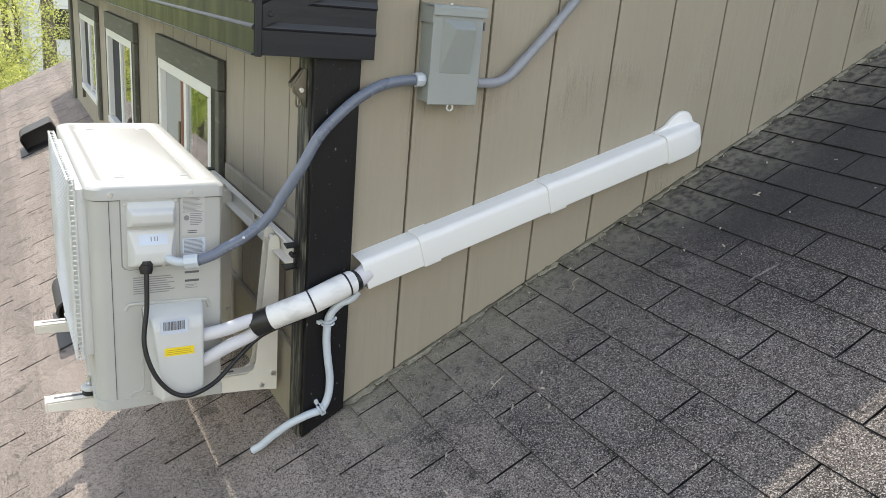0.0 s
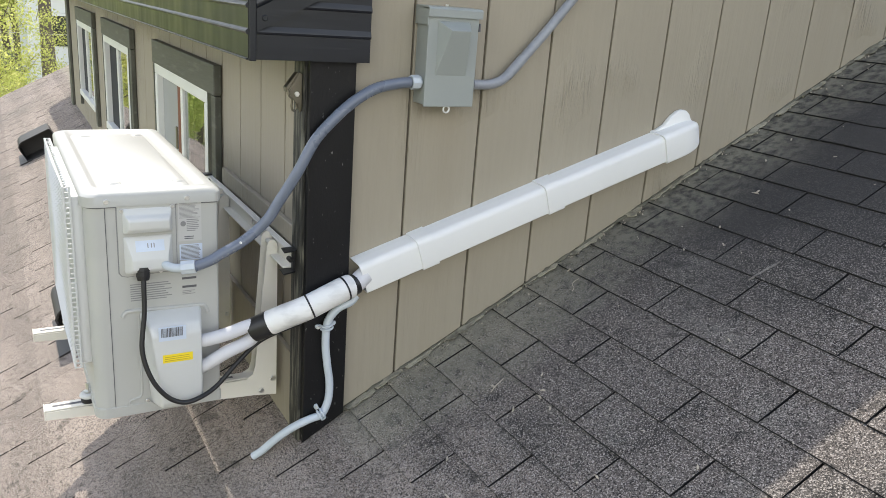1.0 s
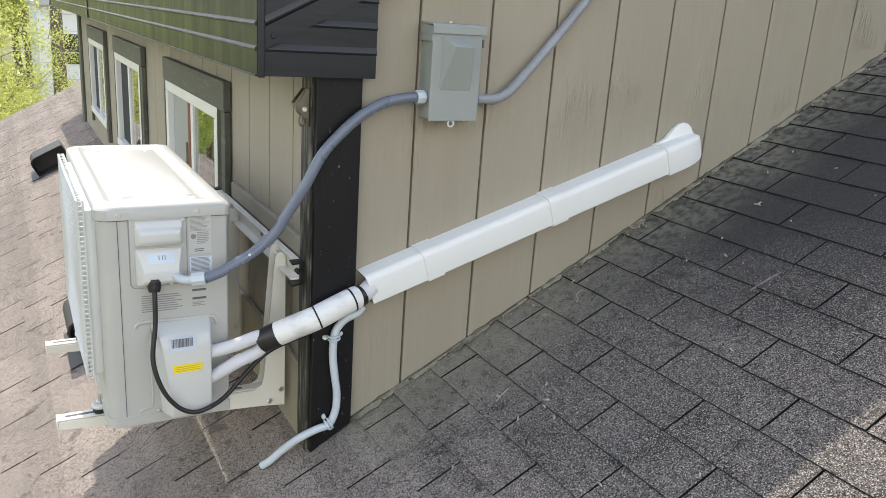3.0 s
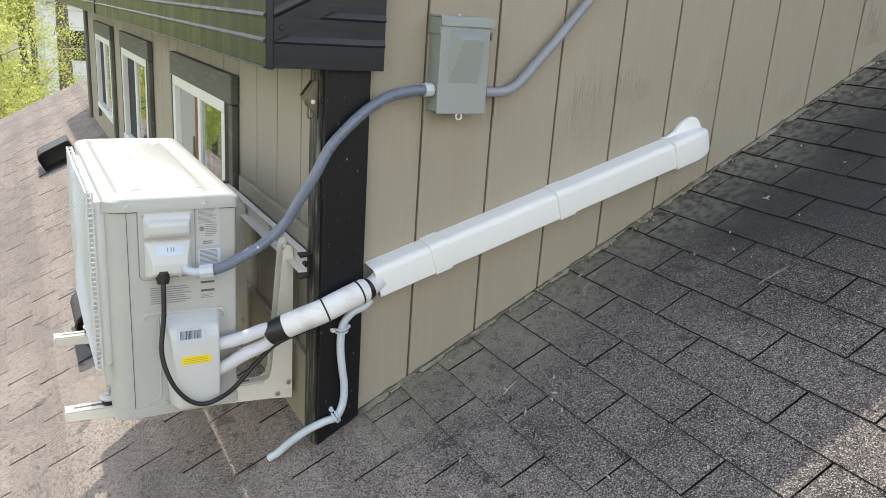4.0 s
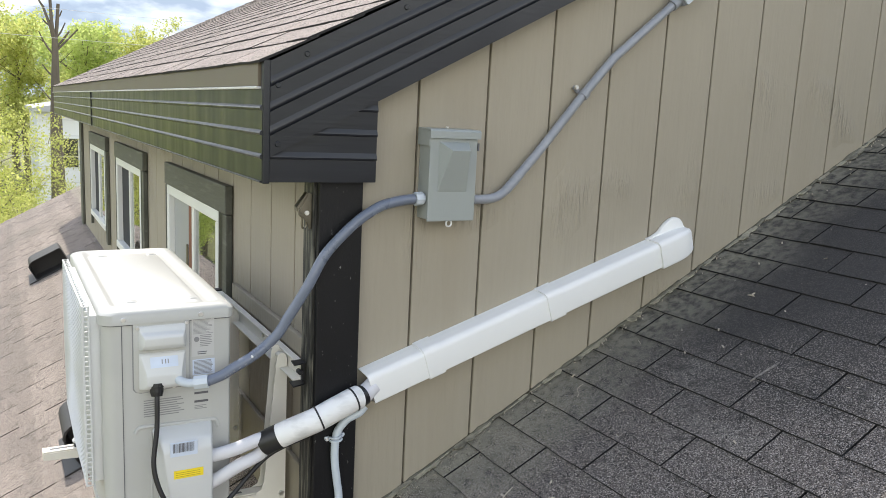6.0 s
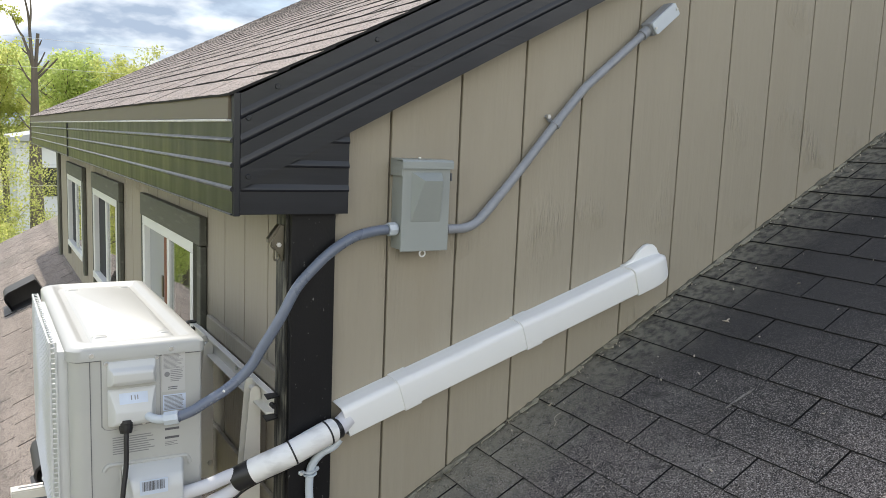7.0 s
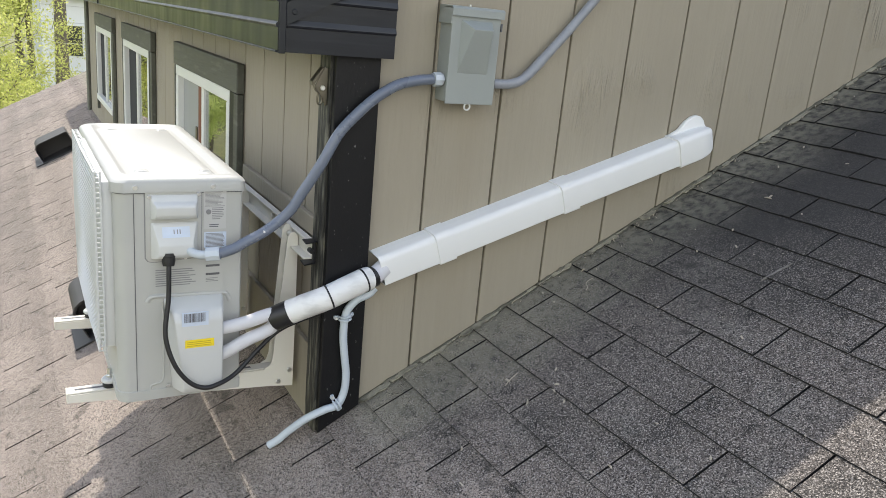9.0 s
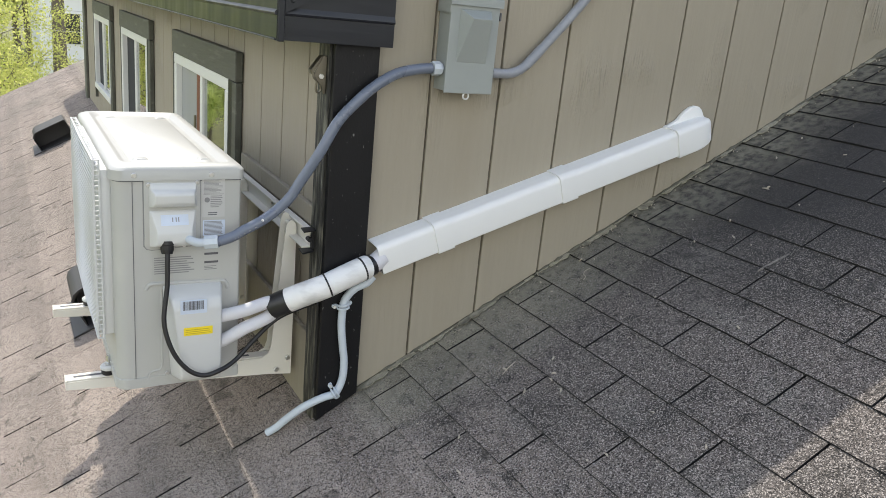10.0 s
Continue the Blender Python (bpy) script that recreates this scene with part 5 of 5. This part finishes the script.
# ---- sealant and litter along the foot of the wall ----
rng = random.Random(4)
bead, rad = [], []
x = 0.055
while x < 4.4:
    bead.append((x, -0.003 + rng.uniform(-0.002, 0.002), roof_z(x) + 0.002 + rng.uniform(-0.003, 0.004)))
    rad.append(0.0035 + rng.uniform(-0.002, 0.004))
    x += rng.uniform(0.012, 0.03)
flashing = tagged(part("flashing", tube(bead, rad, 6), M_CAULK), "cracked grey sealant and step flashing along the wall foot", "flashing", kind="structure")
x = 0.06
while x < 2.6:
    # torn flakes of old sealant and flashing, pale on top, lifted here and there from the shingles
    w, d, t = rng.uniform(0.02, 0.085), rng.uniform(0.010, 0.034), rng.uniform(0.0015, 0.004)
    o = [(x + w * u, -d * v * rng.uniform(0.75, 1.1) - 0.0005) for u, v in ((0, 0), (1, 0), (1.02, 0.7), (0.8, 1), (0.55, 0.8), (0.3, 1.05), (0.05, 0.85))]
    bm = prism(o, "z", 0.0, t)
    tip = rng.uniform(0.0, 0.14)
    for v in bm.verts:
        v.co.z += roof_z(v.co.x) + 0.003 - tip * (v.co.y + 0.004)
    part("flake", bm, M_FLAKE, flashing)
    x += w + rng.choice((0.0, 0.003, 0.012, 0.045))
bm = bmesh.new()
for i in range(150):
    x = rng.uniform(0.05, 2.6)
    y = -abs(rng.gauss(0, 0.018)) - 0.006
    s = rng.uniform(0.002, 0.007)
    m = Matrix.Translation((x, y, roof_z(x) + 0.002 + s * 0.3)) @ Euler((rng.random() * 6, rng.random() * 6, rng.random() * 6)).to_matrix().to_4x4() @ Matrix.Diagonal((s, s * 0.5, s * 0.25, 1))
    bmesh.ops.create_cube(bm, size=1.0, matrix=m)
for i in range(170):
    x, y = rng.uniform(-0.9, 2.4), -rng.random() ** 1.4 * 1.3
    if x < -0.05:
        y = rng.uniform(-0.6, 2.5)
    s = rng.uniform(0.0015, 0.0045)
    m = Matrix.Translation((x, y, roof_z(x) + 0.0005 + s * 0.2)) @ Euler((rng.random(), rng.random(), rng.random() * 6)).to_matrix().to_4x4() @ Matrix.Diagonal((s * rng.uniform(1, 3), s, s * 0.4, 1))
    bmesh.ops.create_cube(bm, size=1.0, matrix=m)
tagged(part("leaf_litter", bm, M_DEBRIS), "fine dry leaf litter caught along the wall", "litter", kind="stuff")
for x, y, a, s in ((1.323, -0.171, 20, 1.3), (1.191, -0.272, 70, 2.4), (1.205, -0.262, 150, 1.3), (0.981, -0.358, 40, 1.5), (0.34, -0.285, 75, 1.8), (0.428, -0.347, 10, 1.2), (0.407, -0.396, 100, 1.3), (0.386, -0.409, 60, 1.5), (0.322, -0.388, 25, 1.8), (0.151, -0.389, 30, 1.4), (0.33, -0.69, 60, 1.4), (0.92, -0.28, 30, 1.0), (-0.29, 0.10, 80, 1.0), (0.46, -0.82, 20, 1.2)):
    curl = [(x + s * (0.009 * math.cos(radians(a)) * k / 4 - 0.004 * math.sin(radians(a)) * (k / 4) ** 2), y + s * (0.009 * math.sin(radians(a)) * k / 4 + 0.004 * math.cos(radians(a)) * (k / 4) ** 2), 0) for k in range(5)]
    ob = part("leaf_scrap", tube([(p[0], p[1], roof_z(p[0]) + 0.002) for p in curl], [0.0009, 0.0022, 0.0026, 0.0020, 0.0008], 6), M_DEBRIS)
    tagged(ob, "pale curled scrap of dry leaf on a shingle", "leaf", "leaf scraps")


for pts, r in (([(0.66, -0.150), (0.672, -0.142), (0.676, -0.128), (0.688, -0.120), (0.702, -0.122)], 0.0011), ([(0.325, -0.290), (0.345, -0.281), (0.368, -0.276)], 0.0013)):
    ob = part("twig", tube(smooth_path([(x, y, roof_z(x) + 0.003) for x, y in pts], 4), r, 5), M_DEBRIS)
    tagged(ob, "thin pale dry stalk lying on a shingle", "twig", "dry stalks")
# a pale scuff rubbed into the granules
o = [(0.915 + 0.085 * u, -0.505 - 0.016 * u + 0.010 * v) for u, v in ((0, 0.1), (0.2, 0.35), (0.4, 0.2), (0.65, 0.45), (0.85, 0.3), (1, 0.1), (0.8, -0.2), (0.55, 0.0), (0.35, -0.25), (0.15, -0.1))]
bm = prism(o, "z", -0.004, 0.0008)
for v in bm.verts:
    v.co.z += roof_z(v.co.x)
part("scuff", bm, M_SCUFF, lower_roof, "pale rubbed scuff on the shingles")


# ---- trees and distance ----
def leaf_cloud(centres, count, size, seed):
    """Small four-cornered leaves scattered through a set of clumps (x, y, z, radius)."""
    rg = np.random.RandomState(seed)
    c = np.array(centres)
    pick = c[rg.randint(0, len(c), count)]
    d = rg.normal(size=(count, 3))
    d /= np.linalg.norm(d, axis=1)[:, None]
    at = pick[:, :3] + d * (pick[:, 3] * rg.rand(count) ** 0.45)[:, None]
    a = rg.normal(size=(count, 3))
    a /= np.linalg.norm(a, axis=1)[:, None]
    b = np.cross(a, rg.normal(size=(count, 3)))
    b /= np.linalg.norm(b, axis=1)[:, None]
    s = size * (0.6 + 0.8 * rg.rand(count))[:, None]
    v = np.stack([at - a * s, at - b * s * 0.55, at + a * s, at + b * s * 0.55], 1).reshape(-1, 3)
    f = np.arange(count * 4).reshape(-1, 4)
    me = bpy.data.meshes.new("crown")
    me.from_pydata(v.tolist(), [], f.tolist())
    return me


def limb(bm, start, way, length, radius, rg, bend=0.25, steps=5):
    p, w = Vector(start), Vector(way).normalized()
    path, rr = [p.copy()], [radius]
    for i in range(steps):
        w = (w + Vector((rg.uniform(-bend, bend), rg.uniform(-bend, bend), rg.uniform(-bend * 0.3, bend * 0.6)))).normalized()
        p = p + w * (length / steps)
        path.append(p.copy())
        rr.append(radius * (1 - 0.8 * (i + 1) / steps))
    tube(path, rr, 7, bm=bm)
    return path


def tree(at, height, spread, leaves, size, seed, mat, label, trunk_r=0.12, bare=0.3):
    rg = random.Random(seed)
    t = thing("tree", at, label, "tree", "trees round the house")
    bm = bmesh.new()
    x, y, z = at
    stem = limb(bm, at, (0, 0, 1), height * 0.9, trunk_r, rg, 0.08, 8)
    clumps = []
    for i in range(14):
        k = rg.randint(2, 7)
        a = rg.uniform(0, 2 * math.pi)
        q = limb(bm, stem[k], (math.cos(a), math.sin(a), rg.uniform(0.4, 1.2)), spread * rg.uniform(0.6, 1.1), trunk_r * 0.42 * (1 - k / 10), rg)
        for e in q[2:]:
            clumps.append((e.x, e.y, e.z, spread * rg.uniform(0.14, 0.36)))
        for e in q[2:5]:
            w = limb(bm, e, (rg.uniform(-1, 1), rg.uniform(-1, 1), rg.uniform(0, 1)), spread * 0.4, trunk_r * 0.12, rg, 0.3, 3)
            clumps.append((w[-1].x, w[-1].y, w[-1].z, spread * rg.uniform(0.12, 0.26)))
    clumps.append((stem[-1].x, stem[-1].y, stem[-1].z, spread * 0.3))
    part("trunk", bm, M_BARK, t)
    me = leaf_cloud([(a - x, b - y, c - z, r) for a, b, c, r in clumps], leaves, size, seed)
    me.materials.append(mat)
    ob = new("crown", me)
    ob.parent = t
    return t


GZ = -4.6
light_label = "young tree with thin branches and fresh yellow-green leaves"
deep_label = "leafy spring tree with a green crown"
kinds = [tree((-0.9, 15.0, GZ), 5.6, 1.5, 11000, 0.029, 3, M_LEAF, light_label, 0.07),
         tree((-3.0, 46.0, GZ), 9.5, 3.4, 14000, 0.088, 5, M_LEAF, "broad tree in yellow-green spring leaf beyond the lawn", 0.22),
         tree((4.5, 52.0, GZ), 9.8, 3.6, 14000, 0.088, 8, M_LEAF_DEEP, deep_label, 0.24)]
copies = [(0, -0.2, 18.0, 0.95, 40), (0, -2.2, 17.0, 1.0, 140), (0, 1.1, 21.0, 0.85, 220), (0, -1.4, 22.5, 1.05, 300), (0, 0.3, 14.0, 0.72, 90),
          (1, 1.0, 58.0, 1.05, 70), (2, -7.0, 50.0, 1.0, 160), (1, 9.5, 62.0, 1.1, 250), (2, 0.5, 66.0, 1.12, 20), (1, -12, 55, 1.1, 33), (2, 14.0, 60.0, 1.0, 77),
          (1, 7.0, 47.0, 0.92, 300), (2, -3.5, 63.0, 1.15, 200), (1, 20, 66, 1.1, 10), (2, -20, 52, 1.1, 110), (1, 5.0, 70.0, 1.15, 190), (2, 10.5, 54.0, 1.0, 130),
          (1, -16.0, 6.0, 0.72, 50), (2, -14.0, 13.0, 0.66, 120), (1, -17.0, 21.0, 0.75, 200), (2, -13.0, 28.0, 0.75, 260), (1, -20.0, -3.0, 0.75, 330), (2, -12.0, 38.0, 1.0, 30),
          (2, -18.0, -14.0, 0.75, 80), (1, -8.0, -24.0, 1.0, 160), (2, 6.0, -26.0, 1.05, 240)]
copies += [(2, -4.2, 24.0, 0.42, 15), (2, -6.0, 28.0, 0.50, 100), (1, -5.0, 33.0, 0.5, 200), (2, -7.8, 25.0, 0.48, 290), (2, -3.6, 19.0, 0.34, 60), (1, -9.5, 30.0, 0.55, 160), (2, -8.0, 38.0, 0.6, 250), (2, -6.2, 21.0, 0.40, 330)]
for k, x, y, s, a in copies:
    copy_thing(kinds[k], pose(x, y, GZ, 0, 0, a) @ Matrix.Scale(s, 4))

# pollarded tree: a bare trunk with cut limbs
rg = random.Random(21)
pol = thing("bare_tree", (0.80, 25.0, GZ), "bare grey tree with lopped limbs and a few leaves", "tree")
bm = bmesh.new()
tube([(0.80, 25, GZ), (0.86, 25, -2), (0.86, 25, 0.4), (0.87, 25, 1.4), (0.89, 25, 2.2), (0.89, 25, 2.8)], [0.26, 0.21, 0.17, 0.125, 0.10, 0.085], 9, bm=bm)
for a, b, c, r0, r1 in (((0.87, 2.75), (0.82, 3.21), (0.80, 3.95), 0.062, 0.042), ((0.91, 2.75), (0.96, 3.16), (1.01, 3.79), 0.058, 0.048), ((0.85, 2.80), (0.77, 3.14), (0.62, 3.66), 0.048, 0.036),
                        ((0.62, 3.66), (0.49, 3.88), (0.34, 4.28), 0.036, 0.016), ((0.80, 3.93), (0.76, 4.40), (0.64, 4.95), 0.042, 0.022), ((0.80, 3.93), (0.84, 4.40), (0.82, 5.00), 0.036, 0.020),
                        ((0.93, 2.45), (1.14, 2.66), (1.51, 3.09), 0.042, 0.022), ((0.92, 2.55), (1.08, 2.72), (1.28, 3.01), 0.040, 0.024), ((0.85, 2.30), (0.66, 2.55), (0.46, 2.94), 0.036, 0.016),
                        ((0.83, 1.66), (0.70, 1.78), (0.54, 2.00), 0.032, 0.018), ((0.92, 2.80), (1.06, 2.98), (1.19, 3.27), 0.030, 0.018), ((0.66, 2.60), (0.50, 2.72), (0.40, 2.70), 0.018, 0.008),
                        ((0.78, 3.14), (0.66, 3.22), (0.58, 3.30), 0.030, 0.018), ((0.99, 3.40), (1.06, 3.48), (1.10, 3.60), 0.026, 0.016), ((0.84, 0.90), (0.66, 1.05), (0.45, 1.35), 0.032, 0.012)):
    tube(smooth_path([(a[0], 25, a[1]), (b[0], 25 + rg.uniform(-0.1, 0.1), b[1]), (c[0], 25 + rg.uniform(-0.2, 0.2), c[1])], 3), [r0 + (r1 - r0) * i / 6 for i in range(7)], 7, bm=bm)
part("trunk", bm, M_BARK, pol)
me = leaf_cloud([(-0.45, 0, 8.95, 0.22), (-0.75, 0, 9.05, 0.20), (-0.28, 0.2, 8.75, 0.14)], 260, 0.05, 9)
me.materials.append(M_LEAF)
ob = new("leaves", me)
ob.parent = pol

# pale house beyond the trees
house = thing("neighbour_house", (4.0, 32.0, GZ), "pale white-sided house seen past the trees", "house")
part("house_wall", box(0.62, 9.0, 32.0, 40.0, GZ, 0.50), M_HOUSE, house)
part("roof", prism([(0.45, 0.5), (9.3, 0.5), (9.3, 0.62), (4.9, 1.5), (0.45, 0.62)], "y", 31.6, 40.4), M_HOUSE_ROOF, house)
for x in (1.2, 3.0):
    wdw = part("window", box(x, x + 0.8, 31.95, 32.02, -1.6, -0.5), M_SCREEN, house)
    part("frame", box(x - 0.06, x + 0.86, 31.92, 31.97, -0.5, -0.42), M_HOUSE, wdw)
for k in range(7):
    part("lap_shadow", box(0.61, 9.0, 31.985, 31.999, -3.4 + 0.6 * k, -3.385 + 0.6 * k), M_HOUSE_ROOF, house)
for z, y, s in ((3.35, 22.0, 0.2), (2.6, 22.0, 0.15), (-0.45, 21.0, 0.05)):
    cab = thing("overhead_cable", (0, y, z), "thin overhead cable strung past the trees", "cable", "overhead cables")
    part("cable", tube([(-14 + 4 * i, y, z + s * ((i - 4) / 4) ** 2 * 2) for i in range(9)], 0.005, 5), M_WIRE, cab)

# ---- shingles: courses lie along y, butts face down the slope ----
EXPO, TAB = 0.1075, 0.299


def shingle_mesh(seed, wide, tall, mat, edge, thick=0.0068):
    """One tab: butt edge full thickness, tucked thin under the course above; slightly uneven butt."""
    rg = random.Random(seed)
    n = 4
    bm = bmesh.new()
    rows = []
    for u, top, bot in ((0.0, 0.0, -thick), (tall, 0.001 - thick, -0.003 - thick)):
        line = []
        for i in range(n + 1):
            v = wide * i / n
            du = rg.uniform(-0.0012, 0.0012) if u == 0 else 0
            dw = rg.uniform(-0.0008, 0.0010) if u == 0 else 0
            line.append((bm.verts.new((u + du, v, top + dw)), bm.verts.new((u + du, v, bot))))
        rows.append(line)
    a, b = rows
    for i in range(n):
        bm.faces.new((a[i][0], a[i + 1][0], b[i + 1][0], b[i][0]))
        bm.faces.new((a[i][1], a[i + 1][1], a[i + 1][0], a[i][0])).material_index = 1
    bm.faces.new((a[0][1], a[0][0], b[0][0], b[0][1])).material_index = 1
    bm.faces.new((a[n][0], a[n][1], b[n][1], b[n][0])).material_index = 1
    bmesh.ops.recalc_face_normals(bm, faces=bm.faces)
    me = bpy.data.meshes.new("shingle")
    bm.to_mesh(me)
    bm.free()
    me.materials.append(mat)
    me.materials.append(edge)
    return me


def lay_shingles(parent, x_first, courses, slope, rise, y_start, y0, y1, near, skip, tall, mat, edge, thick=0.0068):
    th = math.atan(slope)
    meshes = [shingle_mesh(s, TAB - 0.0048, tall, mat, edge, thick) for s in range(6)]
    rg = random.Random(77)
    vs, fs, mi = [], [], []
    for n in courses:
        x = x_first + EXPO * n
        first = y_start - TAB / 2 * n
        k0 = math.ceil((y0 - first) / TAB)
        k1 = math.floor((y1 - first) / TAB)
        for k in range(k0 - 1, k1 + 1):
            y = first + TAB * k
            if skip(x, y):
                continue
            me = rg.choice(meshes)
            cut0, cut1 = max(y, y0), min(y + TAB, y1)
            if cut1 - cut0 < 0.02:
                continue
            m = Matrix.Translation((x, cut0 + 0.0024, slope * x + rise + rg.uniform(-0.0006, 0.0008))) @ Matrix.Rotation(-th, 4, "Y") @ Matrix.Rotation(rg.uniform(-0.006, 0.006), 4, "Z") @ Matrix.Diagonal((1, (cut1 - cut0) / TAB, 1, 1))
            if near(x, y):
                ob = new("shingle", me)
                ob.parent = parent
                ob.matrix_basis = m
            else:
                o = len(vs)
                vs += [m @ v.co for v in me.vertices]
                fs += [[o + i for i in f.vertices] for f in me.polygons]
                mi += [f.material_index for f in me.polygons]
    me = bpy.data.meshes.new("shingle_field")
    me.from_pydata([tuple(v) for v in vs], [], fs)
    me.materials.append(mat)
    me.materials.append(edge)
    me.polygons.foreach_set("material_index", mi)
    ob = new("shingle_field", me)
    ob.parent = parent
    tagged(ob, kind="stuff")


lay_shingles(lower_roof, 0.607, range(-21, 37), SLOPE, RISE, -0.527, -5.9, ROOF_Y1, lambda x, y: (-0.05 < x < 1.95 and -1.1 < y < 0.0) or (-0.95 < x <= -0.05 and -0.75 < y < 1.5),
             lambda x, y: x > 0.0 and 0.02 < y < END_Y - 0.1, 0.150, M_SHINGLE, M_ASPHALT)
lay_shingles(upper_roof, EAVE_X - 0.006, range(0, 44), PITCH, EAVE_Z - PITCH * EAVE_X + 0.002, RAKE_Y - 0.012, RAKE_Y - 0.012, FAR_Y, lambda x, y: x < 1.2 and y < 1.2, lambda x, y: False, 0.150, M_SHINGLE_UPPER, M_ASPHALT, 0.0052)
